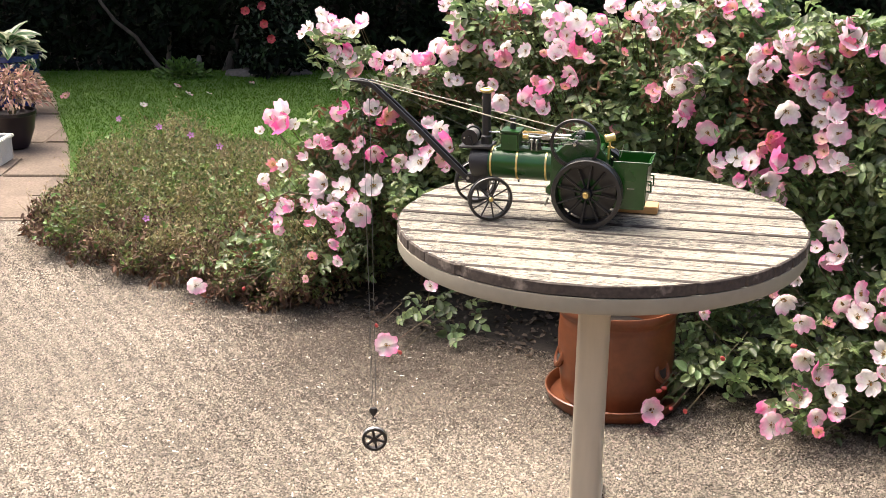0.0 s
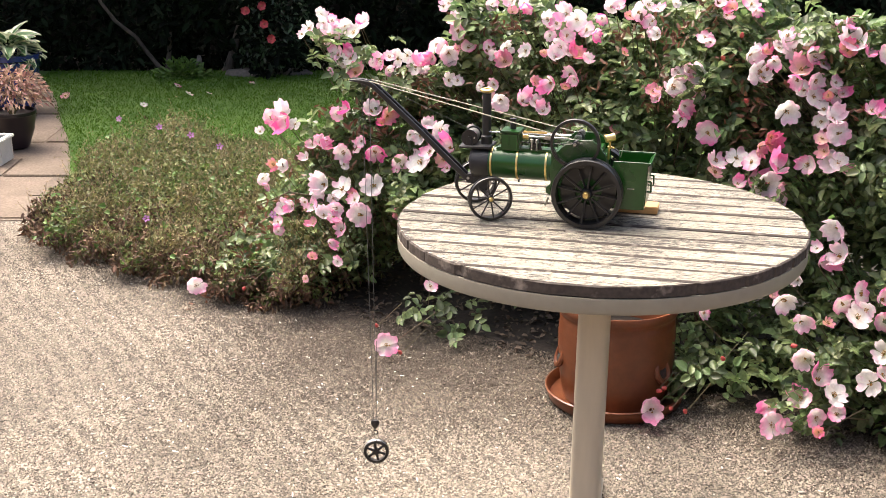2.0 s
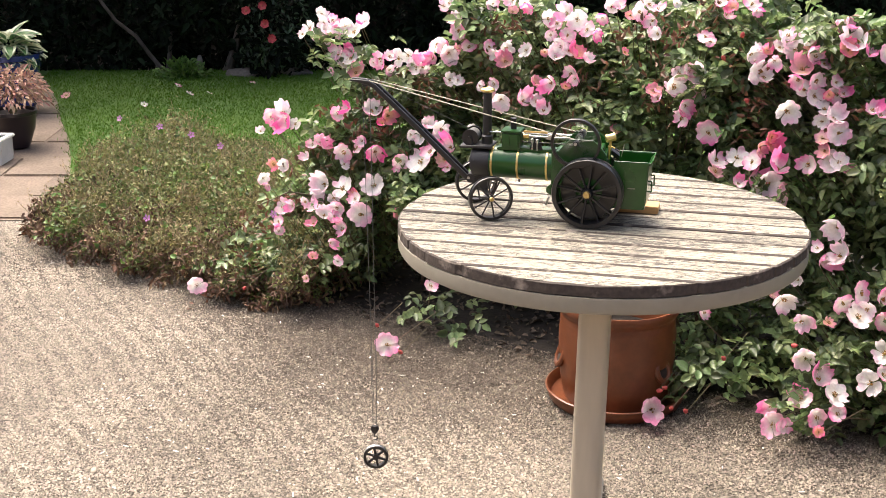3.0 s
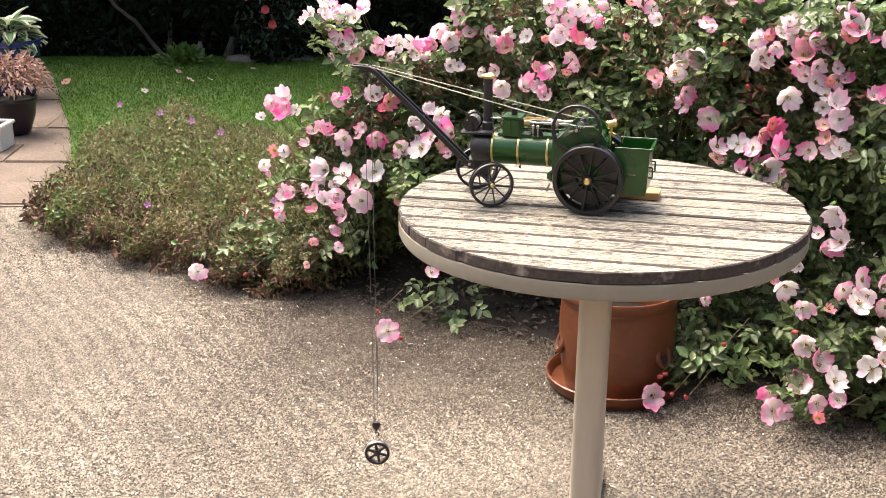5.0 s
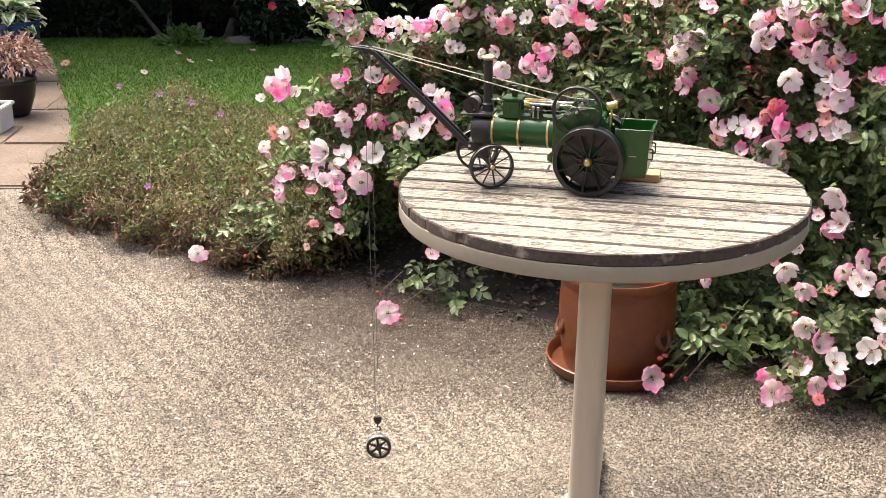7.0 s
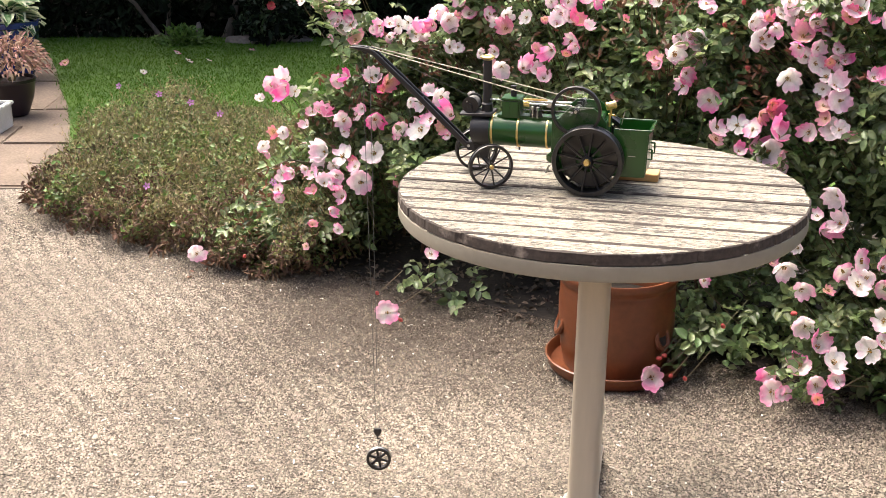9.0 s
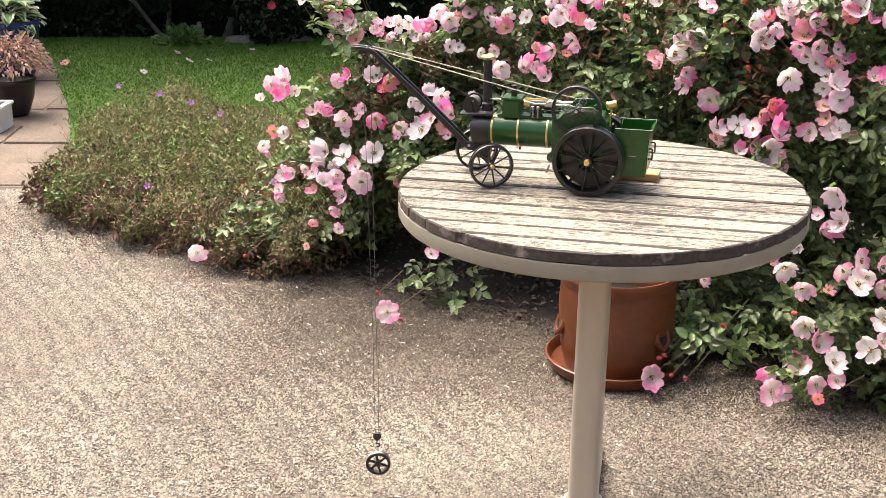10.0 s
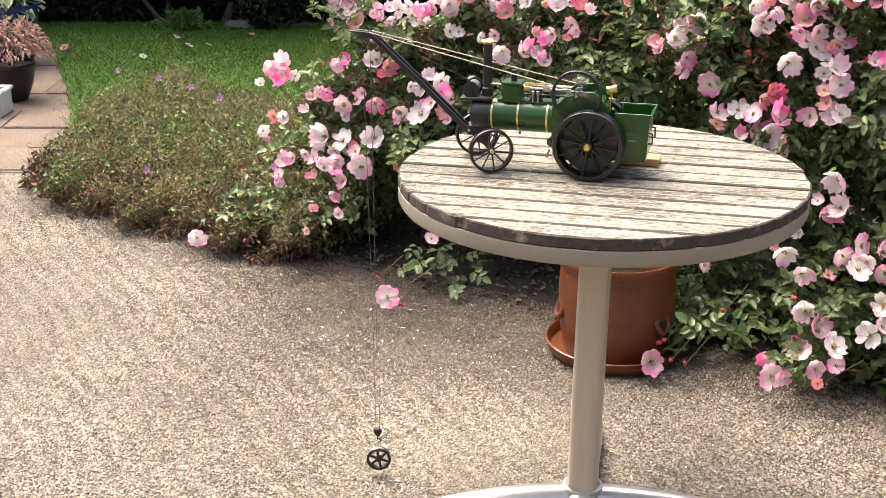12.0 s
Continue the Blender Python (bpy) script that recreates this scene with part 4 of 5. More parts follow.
MIDDLE_RIGHT_BLOOMS = [(0.74, 0.74, 46), (0.78, 0.74, 145), (0.81, 0.72, 45), (1.03, 0.69, 234), (0.96, 0.99, 37), (0.98, 1.02, 147), (1.04, 1.00, 234), (1.06, 1.01, 55), (1.08, 1.03, 146),
    (1.10, 0.99, 40), (1.10, 0.96, 137), (1.13, 0.96, 143), (1.11, 1.02, 37), (1.00, 1.02, 40), (1.03, 0.90, 228), (1.16, 1.04, 127), (1.26, 0.96, 45), (1.28, 0.95, 33),
    (1.20, 0.86, 48), (1.23, 0.87, 42), (1.26, 0.86, 157), (1.14, 0.81, 249), (1.19, 0.83, 167), (1.19, 0.82, 155), (1.15, 0.79, 37), (1.26, 0.82, 51), (1.23, 0.78, 54),
    (1.23, 0.75, 55), (1.31, 0.72, 66)]
RIGHT_TOP_BLOOMS = [(1.29, 1.05, 39), (1.33, 1.04, 238), (1.31, 1.02, 36), (1.37, 1.05, 50), (1.39, 1.04, 32), (1.39, 0.93, 150), (1.41, 0.94, 135), (1.42, 0.89, 167), (1.43, 0.87, 153),
    (1.43, 0.94, 229), (1.46, 0.92, 41), (1.48, 0.98, 49), (1.47, 0.96, 152), (1.50, 0.95, 158), (1.53, 0.98, 149), (1.54, 0.96, 234), (1.56, 0.94, 49), (1.58, 0.92, 43),
    (1.53, 0.90, 257), (1.53, 0.88, 49), (1.57, 0.88, 49), (1.46, 0.95, 135), (1.54, 0.85, 146), (1.57, 0.84, 154), (1.51, 0.80, 170), (1.62, 0.85, 48), (1.64, 0.85, 37),
    (1.61, 0.85, 231)]
RIGHT_MID_BLOOMS = [(1.60, 1.01, 37), (1.63, 1.02, 37), (1.61, 1.02, 34), (1.66, 0.98, 167), (1.64, 0.96, 251), (1.69, 0.95, 36), (1.73, 0.96, 47), (1.60, 0.81, 149), (1.63, 0.79, 151),
    (1.60, 0.78, 140), (1.65, 0.76, 62), (1.61, 0.74, 243), (1.62, 0.71, 246), (1.64, 0.68, 163), (1.66, 0.69, 148), (1.72, 0.82, 48), (1.74, 0.81, 42), (1.62, 0.88, 37),
    (1.47, 0.71, 253), (1.45, 0.70, 244), (1.48, 0.73, 235), (1.34, 0.65, 57), (1.39, 0.66, 159), (1.44, 0.66, 53), (1.51, 0.65, 55), (1.58, 0.67, 58), (1.67, 0.67, 26),
    (1.34, 0.62, 245), (1.44, 0.60, 50), (1.41, 0.60, 36), (1.48, 0.61, 173), (1.52, 0.61, 229), (1.53, 0.57, 35)]
RIGHT_LOW_BLOOMS = [(1.68, 0.53, 166), (1.64, 0.47, 40), (1.65, 0.44, 46), (1.70, 0.46, 163), (1.59, 0.35, 166), (1.55, 0.35, 235), (1.61, 0.39, 135), (1.65, 0.31, 54), (1.71, 0.31, 237),
    (1.39, 0.28, 41), (1.77, 0.39, 62), (1.73, 0.36, 56), (1.78, 0.34, 164), (1.80, 0.36, 150), (1.82, 0.38, 56), (1.84, 0.34, 50), (1.68, 0.23, 162), (1.72, 0.19, 61),
    (1.77, 0.17, 166), (1.69, 0.14, 67), (1.65, 0.09, 65), (1.63, 0.12, 48), (1.68, 0.09, 42), (1.74, 0.11, 50), (1.79, 0.13, 49), (1.76, 0.09, 233), (1.61, 0.11, 28),
    (1.86, 0.27, 163), (1.85, 0.21, 166), (1.87, 0.23, 46), (1.33, 0.05, 68)]
ROSE_BUDS = [(0.43, 0.08), (1.48, 0.19), (1.64, 0.25), (1.33, 0.09), (1.35, 0.10), (1.38, 0.06), (1.42, 0.06), (1.32, 0.91), (1.40, 0.81), (1.36, 0.97), (1.65, 0.22), (0.54, 0.03), (-0.10, 0.09)]


def front(z):
    """How far into the bed the face of the rose hedge stands, at a height."""
    return 0.22 * z - 0.2 * np.maximum(0, 1 - z / 0.45)


def bloom_mesh(name, cup, seed, material):
    """A single rose: five notched petals, cupped, round a tuft of stamens."""
    r = random.Random(seed)
    bm = bmesh.new()
    R = 0.0262
    for k in range(5):
        a = 2 * math.pi * k / 5 + r.uniform(-0.28, 0.28)
        cu = cup * r.uniform(0.4, 1.6)
        size = R * r.uniform(0.84, 1.12)
        broad = r.uniform(0.44, 0.60)
        curl, twist = r.uniform(-0.30, 0.12), r.uniform(-0.25, 0.25)
        notch = r.uniform(0.10, 0.30)
        rows = []
        for i in range(7):
            d = i / 6
            wdt = (0.14, 0.42, 0.70, 0.92, 1.0, 0.90, 0.58)[i] * size * broad
            row = []
            for j in range(7):
                s = j / 3 - 1
                rad = size * (0.08 + 0.92 * d) - (notch * size * (1 - abs(s)) ** 1.5 if i == 6 else 0) - 0.07 * size * s * s * d
                ruffle = 0.05 * size * d * d * math.sin(5.0 * s + 3.0 * k + seed)
                zz = cu * size * d * d + 0.20 * size * s * s * d + curl * size * max(0, d - 0.55) ** 2 * 3 + twist * s * size * d * 0.5 + 0.0012 * (k % 3) + ruffle
                x, y = rad, s * wdt
                row.append(bm.verts.new((x * math.cos(a) - y * math.sin(a), x * math.sin(a) + y * math.cos(a), zz)))
            rows.append(row)
        for ra, rb in zip(rows, rows[1:]):
            for j in range(6):
                bm.faces.new((ra[j], ra[j + 1], rb[j + 1], rb[j]))
    for f in bm.faces:
        f.material_index = 0
    for k in range(12):
        a, d = r.uniform(0, 6.28), r.uniform(0.001, 0.0055)
        g = bmesh.ops.create_cone(bm, segments=4, radius1=0.0004, radius2=0.0010, depth=0.005, cap_ends=True, matrix=Matrix.Translation((d * math.cos(a), d * math.sin(a), 0.004)))
        for v in g["verts"]:
            for f in v.link_faces:
                f.material_index = 1
    me = bpy.data.meshes.new(name)
    for f in bm.faces:
        f.smooth = True
    bm.to_mesh(me)
    bm.free()
    me.materials.append(material)
    me.materials.append(M["stamen"])
    return me


BLOOMS = [[bloom_mesh("bloom", c, 10 * i + j, PETAL[i]) for j, c in enumerate((0.1, 0.3, 0.5, 0.8, 1.2))] for i in range(3)]
bm_bud = lathe([(0.0004, -0.004), (0.005, 0.0), (0.0062, 0.005), (0.0045, 0.012), (0.0006, 0.017)], 10)
BUD = bpy.data.meshes.new("bud")
for f in bm_bud.faces:
    f.smooth = True
bm_bud.to_mesh(BUD)
bm_bud.free()
BUD.materials.append(M["bud"])


def facing(place, direction, spin):
    q = Vector(direction).to_track_quat("Z", "Y").to_matrix().to_4x4()
    return Matrix.Translation(place) @ q @ Matrix.Rotation(spin, 4, "Z")


def rose_bush(label, u0, u1, blooms, seed, top, leaves, sprays=()):
    g = np.random.default_rng(seed)
    r = random.Random(seed)
    bush = thing("rose_bush", label, "rose bush", Matrix.Translation(tuple(border((u0 + u1) / 2, 0.35, 0.0))), "flowering roses along the border")
    inv = bush.matrix_world.inverted()
    off = np.array(bush.matrix_world.translation)

    # foliage: sprays of leaflets, densest in a lumpy outer shell
    n = leaves
    u = g.uniform(u0 - 0.06, u1 + 0.06, n)
    tz = np.interp(u, [p[0] for p in top], [p[1] for p in top])
    z = 0.05 + (tz - 0.05) * (1 - g.random(n) ** 1.25)
    lump = 0.055 * np.sin(u * 17 + z * 9) + 0.05 * np.sin(u * 7.3 - z * 15 + 2) + 0.03 * np.sin(u * 31 + z * 27)
    deep = np.abs(g.normal(size=n)) * 0.13 + (g.random(n) < 0.4) * g.random(n) * 0.6
    z = np.maximum(z - 0.22 * deep, 0.04)
    low = z < 0.36
    s = front(z) + 0.03 + lump + deep + np.where(low & (u < 1.65), np.where(u < 0.12, 0.20, np.where(u < 1.25, 0.48, 0.17)), 0)
    keep = ~(low & (u < 1.22) & (u > 0.15) & (g.random(n) < 0.6))
    keep &= ~((z < 0.42) & (u >= 1.22) & (u < 1.7) & (g.random(n) < 0.45))
    u, s, z = u[keep], s[keep], z[keep]
    n = len(u)
    C = border(u, s, z)
    for (eu, es, ez, en) in sprays:
        C = np.concatenate([C, border(eu, es, ez) + g.normal(size=(en, 3)) * np.array([0.06, 0.05, 0.035])])
    C[:, 2] = np.maximum(C[:, 2], 0.03)
    n = len(C)
    A = rand_dir(g, n) * np.array([1, 1, 0.45]) + np.array([-0.25, -0.45, 0.05])
    Nn = rand_dir(g, n) * 0.7 + np.array([-0.15, -0.35, 1.0])
    # each spray holds five leaflets along a stalk
    P, AA, NN, L = [], [], [], []
    A = unit(A)
    side = unit(np.cross(Nn, A))
    for k, (f, sd) in enumerate(((0.0, 1), (0.0, -1), (0.02, 1), (0.02, -1), (0.032, 0))):
        P.append(C + A * f)
        AA.append(A * (0.5 if sd else 1) + side * sd * 0.9 + rand_dir(g, n) * 0.2)
        NN.append(Nn + rand_dir(g, n) * 0.25)
        L.append((0.023 + 0.015 * g.random(n)) * (1.15 if k == 4 else 0.95))
    P, AA, NN, L = np.concatenate(P) - off, np.concatenate(AA), np.concatenate(NN), np.concatenate(L)
    tagged(leaf_cloud("foliage", P, AA, NN, L, L * 0.68, M["rose_leaf"], bush, "glossy dark green rose leaves"), kind="stuff")
    # bronze young shoots near the top
    m = 60
    uu = g.uniform(u0, u1, m)
    zz = np.interp(uu, [p[0] for p in top], [p[1] for p in top]) - g.random(m) * 0.30
    Q = np.repeat(border(uu, front(zz) - 0.02, zz), 6, 0) - off + g.normal(size=(m * 6, 3)) * 0.016
    tagged(leaf_cloud("young_growth", Q, rand_dir(g, m * 6) + np.array([0, 0, 0.6]), rand_dir(g, m * 6), np.full(m * 6, 0.026), np.full(m * 6, 0.011), M["young_leaf"], bush, "reddish bronze young shoots"), kind="stuff")
    # canes
    for k in range(16):
        b = border(r.uniform(u0 + 0.1, u1 - 0.1), r.uniform(0.3, 0.6), 0.0) - off
        ut = r.uniform(u0, u1)
        zt = float(np.interp(ut, [p[0] for p in top], [p[1] for p in top])) * r.uniform(0.65, 0.98)
        e = border(ut, front(zt) + r.uniform(0.02, 0.3), zt) - off
        pts = [b + (e - b) * q + np.array([0, 0, 0.16 * math.sin(q * math.pi)]) for q in (0, 0.25, 0.5, 0.75, 1)]
        bm = bmesh.new()
        for i, (p, q) in enumerate(zip(pts, pts[1:])):
            rod(p, q, 0.006 - 0.001 * i, 0.005 - 0.001 * i, 7, bm)
        part("cane", bm, M["cane"], bush)
    # blooms on thin stalks that run back into the leaves
    stalks = bmesh.new()
    for (cu, cz, code) in blooms:
        tone, width = divmod(code, 100)
        p = border(cu, front(cz) - (0.10 if cu < -0.2 and cz < 0.2 else 0.065 if cz < 0.1 else 0.045) + r.uniform(-0.014, 0.014), cz)
        low = cz < 0.1
        bend = 0.16 if cu < 0.2 else 0.07
        mid_u = (u0 + u1) / 2
        root = border(cu + (bend if low else 0.2 * (mid_u - cu)), front(cz) + 0.08, 0.12 if low else max(cz - 0.2, 0.08))
        knee = p + np.array([r.uniform(-0.01, 0.01), 0.03, -0.022])
        rod(root - off, knee - off, 0.0016, 0.0011, 5, stalks)
        rod(knee - off, p - off + np.array([0, 0.002, -0.001]), 0.0011, 0.0009, 5, stalks)
        me = BLOOMS[tone][r.choice((0, 1, 1, 2, 3, 4))]
        turn = 0.3 if low else 1.0
        d = Vector((turn * r.uniform(-1.1, 0.9), -1.0, 0.45 + turn * r.uniform(-0.8, 0.9)))
        ob = new("bloom", me)
        ob.parent = bush
        k = min(width, 80) / 49.0
        ob.matrix_basis = inv @ facing(p, d, r.uniform(0, 6.28)) @ Matrix.Diagonal((k * r.uniform(0.93, 1.1), k, k, 1))
    for (cu, cz) in ROSE_BUDS:
        if u0 <= cu < u1 - 0.04:
            p = border(cu, front(cz) - 0.045, cz)
            ob = new("bud", BUD)
            ob.parent = bush
            ob.matrix_basis = inv @ facing(p, (r.uniform(-0.6, 0.6), -0.5, r.uniform(0.2, 1)), 0)
            rod(p - off, border(cu + 0.025, front(cz) + 0.05, cz + 0.05 if cz < 0.2 else cz - 0.05) - off, 0.0011, 0.0014, 5, stalks)
    tagged(part("stalk_growth", stalks, M["cane"], bush), kind="stuff")
    return bush


rose_bush("rose bush with pink and white blooms leaning over the lawn", -0.28, 0.42, LAWN_TOP_BLOOMS + LAWN_SIDE_BLOOMS + LOW_LEFT_BLOOMS, 21,
          [(-0.28, 0.28), (-0.15, 0.38), (-0.05, 0.55), (0.05, 0.71), (0.20, 0.75), (0.30, 0.79), (0.45, 0.82)], 2700,
          [(0.05, 0.16, 0.79, 22), (0.12, 0.17, 0.83, 12), (0.46, 0.0, 0.08, 10), (0.54, 0.03, 0.06, 10), (-0.22, 0.0, 0.12, 40), (-0.05, 0.0, 0.14, 40), (0.12, 0.05, 0.18, 18)])
rose_bush("tall rose bush thick with pink and white single blooms", 0.36, 1.34, MIDDLE_LEFT_BLOOMS + MIDDLE_TOP_BLOOMS + MIDDLE_RIGHT_BLOOMS, 22,
          [(0.36, 0.80), (0.42, 0.84), (0.48, 0.99), (0.62, 1.03), (0.74, 0.97), (0.85, 0.95), (0.95, 0.96), (1.02, 1.03), (1.15, 1.02), (1.34, 1.08)], 5400)
rose_bush("rose bush with pale pink blooms hanging down over the gravel", 1.30, 2.75, RIGHT_TOP_BLOOMS + RIGHT_MID_BLOOMS + RIGHT_LOW_BLOOMS, 23,
          [(1.30, 1.06), (1.42, 0.98), (1.6, 1.03), (1.8, 1.05), (2.75, 1.1)], 8600,
          [(1.42, -0.07, 0.11, 9), (1.48, -0.06, 0.16, 12), (1.36, -0.05, 0.08, 5)])


# ---- faded cranesbill along the border ----
def cranesbill():
    bush = thing("cranesbill_bush", "low sprawling cranesbill bush, half faded brown, along the gravel", "bush", Matrix.Translation(tuple(border(-0.85, 0.35, 0.0))))
    off = np.array(bush.matrix_world.translation)
    g = np.random.default_rng(31)

    def spots(n, shell):
        u = g.uniform(-1.43, 0.08, n)
        s = g.random(n) ** 1.25 * 1.4
        crest = 0.262 * np.sin(np.clip((s + 0.16) / 1.15, 0, 1) * np.pi * 0.62 + 0.1) ** 0.6 * np.clip((u + 1.46) * 5.0, 0.0, 1) ** 0.5 + 0.035 * np.sin(u * 11 + s * 9) + 0.03 * np.sin(u * 23 - s * 17 + 1) + 0.02 * np.sin(u * 41 + s * 37)
        crest = np.where(s > 0.8, crest * np.clip(1.5 - s, 0, 1) / 0.7, crest)
        z = crest * (1 - shell * g.random(n) ** np.where(s < 0.15, 0.9, 1.6))
        lump = 0.045 * np.sin(u * 15 + z * 24) + 0.035 * np.sin(u * 29 - z * 31 + 1)
        u = u - 0.60 * np.clip(s - 0.08, 0, 0.75) * np.clip((-u - 0.3) / 1.2, 0, 1)
        s = s - 0.06 + lump + 0.22 * np.clip((-0.95 - u) / 0.5, 0, 1) ** 2 - 0.07 * np.sin(np.clip(z / 0.3, 0, 1) * np.pi)
        return u, s, np.maximum(z, 0.02)
    n = 42000
    u, s, z = spots(n, 0.9)
    P = border(u, s, z) - off
    L = 0.008 + 0.014 * g.random(n)
    tagged(leaf_cloud("foliage", P, rand_dir(g, n) + np.array([-0.1, -0.3, 0.1]), rand_dir(g, n) * 0.8 + np.array([0, -0.3, 0.7]), L, L * 0.55, M["geranium"], bush, "small green and brown lobed leaves"), kind="stuff")
    n = 22000
    u, s, z = spots(n, 1.0)
    low = (z < 0.16 + 0.05 * np.sin(u * 14)) & (s < 0.35)
    P = border(u, s - 0.035, z)[low] - off
    n = len(P)
    tagged(leaf_cloud("withered_leaf_mass", P, rand_dir(g, n) + np.array([0, -0.3, -0.5]), rand_dir(g, n), 0.014 + 0.018 * g.random(n), 0.007 + 0.006 * g.random(n), M["brown_leaf"], bush, "withered reddish brown lower leaves"), kind="stuff")
    n = 6500
    u, s, z = spots(n, 0.45)
    P = border(u, s, z - 0.02) - off
    tagged(leaf_cloud("seed_stem_mass", P, rand_dir(g, n) * 0.8 + np.array([0, -0.1, 0.8]), rand_dir(g, n), 0.03 + 0.05 * g.random(n) ** 2, np.full(n, 0.0015), M["straw"], bush, "dry straw coloured seed stems", 0.1, 0.0), kind="stuff")
    n = 2600
    u, s, z = spots(n, 0.55)
    clump = np.sin(u * 13 + z * 21) * np.sin(u * 5 + s * 7 + 2)
    pick = clump + 0.25 * g.normal(size=n) > 0.25
    P = border(u, s - 0.015, z)[pick] - off
    n = len(P)
    L = 0.018 + 0.014 * g.random(n)
    tagged(leaf_cloud("green_leaf_mass", P, rand_dir(g, n) + np.array([-0.1, -0.4, 0.0]), rand_dir(g, n) * 0.5 + np.array([0, -0.4, 0.9]), L, L * 0.75, M["fern_green"], bush, "fresher green leaf clumps"), kind="stuff")
    # airy flowering stems above the leaves, each with small seed heads along it
    m = 1500
    u, s, z = spots(m, 0.25)
    P = border(u, s, z - 0.03) - off
    D = unit(rand_dir(g, m) * 0.6 + np.array([0, -0.25, 0.9]))
    H = 0.05 + 0.075 * g.random(m)
    tagged(leaf_cloud("airy_stem_mass", P, D, rand_dir(g, m), H, np.full(m, 0.0022), M["straw"], bush, "thin wiry stems", 0.1, 0.0), kind="stuff")
    k = 6
    f = np.tile(np.linspace(0.35, 1.0, k), m)[:, None]
    Q = np.repeat(P, k, 0) + np.repeat(D * H[:, None], k, 0) * f + g.normal(size=(m * k, 3)) * 0.008
    tagged(leaf_cloud("seed_head_mass", Q, rand_dir(g, m * k) + np.array([0, 0, 0.5]), rand_dir(g, m * k), 0.006 + 0.008 * g.random(m * k), np.full(m * k, 0.004), M["straw"], bush, "tiny pale seed heads"), kind="stuff")
    r = random.Random(5)
    bm = bmesh.new()
    for k in range(5):
        a = 2 * math.pi * k / 5
        c = [bm.verts.new((d * math.cos(a + w), d * math.sin(a + w), h)) for d, w, h in ((0.001, 0, 0), (0.010, -0.5, 0.003), (0.014, 0, 0.004), (0.010, 0.5, 0.003))]
        bm.faces.new(c)
    me = bpy.data.meshes.new("lilac_bloom")
    bm.to_mesh(me)
    bm.free()
    me.materials.append(M["lilac"])
    inv = bush.matrix_world.inverted()
    for (u, s, z) in ((-0.66, 0.0, 0.20), (-0.72, 0.30, 0.43), (-0.98, 0.40, 0.41), (-1.25, 0.45, 0.40), (-0.60, 0.32, 0.40), (-0.1, 0.02, 0.30)):
        ob = new("lilac_bloom", me)
        ob.parent = bush
        ob.matrix_basis = inv @ facing(border(u, s - 0.05, z), (r.uniform(-0.3, 0.3), -1, 0.5), r.uniform(0, 6))
    return bush


cranesbill()


# ---- terracotta pot on its saucer ----
def ring_lip(R, r, steps=24, bm=None):
    bm = bm or bmesh.new()
    rows = []
    for i in range(steps):
        a = 2 * math.pi * i / steps
        row = []
        for j in range(8):
            b = 2 * math.pi * j / 8
            row.append(bm.verts.new(((R + r * math.cos(b)) * math.cos(a), (R * 1.35 + r * math.cos(b)) * math.sin(a), r * math.sin(b))))
        rows.append(row)
    for i in range(steps):
        for j in range(8):
            bm.faces.new((rows[i][j], rows[(i + 1) % steps][j], rows[(i + 1) % steps][(j + 1) % 8], rows[i][(j + 1) % 8]))
    bmesh.ops.recalc_face_normals(bm, faces=bm.faces)
    return bm


def terracotta_pot():
    x, y = 0.468, 3.262
    sa = thing("plant_saucer", "brown terracotta saucer standing on the gravel", "saucer", pose(x, y, 0.001))
    part("saucer_dish", lathe([(0.001, 0.0), (0.165, 0.0), (0.180, 0.012), (0.188, 0.034), (0.190, 0.041), (0.186, 0.043), (0.181, 0.037), (0.174, 0.016), (0.001, 0.012)], 64), M["terracotta"], sa)
    p = thing("terracotta_pot", "glazed terracotta strawberry pot with side pockets", "plant pot", pose(x, y, 0.0135))
    part("pot_body", lathe([(0.001, 0.0), (0.132, 0.0), (0.140, 0.006), (0.150, 0.06), (0.156, 0.13), (0.157, 0.19), (0.154, 0.222), (0.1545, 0.232), (0.152, 0.236), (0.1525, 0.242),
                            (0.158, 0.250), (0.166, 0.262), (0.168, 0.272), (0.165, 0.278), (0.158, 0.277), (0.150, 0.262), (0.142, 0.17), (0.001, 0.165)], 72), M["terracotta"], p)
    for a, z in ((-46, 0.118), (-172, 0.128), (75, 0.12)):
        k = part("side_pocket", ring_lip(0.022, 0.0085), M["terracotta"], p, "moulded pocket opening")
        m = pose(0.153 * math.cos(radians(a)), 0.153 * math.sin(radians(a)), z) @ Matrix.Rotation(radians(a), 4, "Z") @ pose(0, 0, 0, 0, 72, 0) @ pose(0, 0, 0, 0, 0, 90)
        k.matrix_basis = m
        part("pocket_soil", lathe([(0.0005, 0.002), (0.022, 0.002), (0.022, 0.003), (0.0005, 0.003)], 20), M["soil"], k)
    part("potting_soil", lathe([(0.001, 0.182), (0.1415, 0.178)], 32), M["soil"], p)


terracotta_pot()


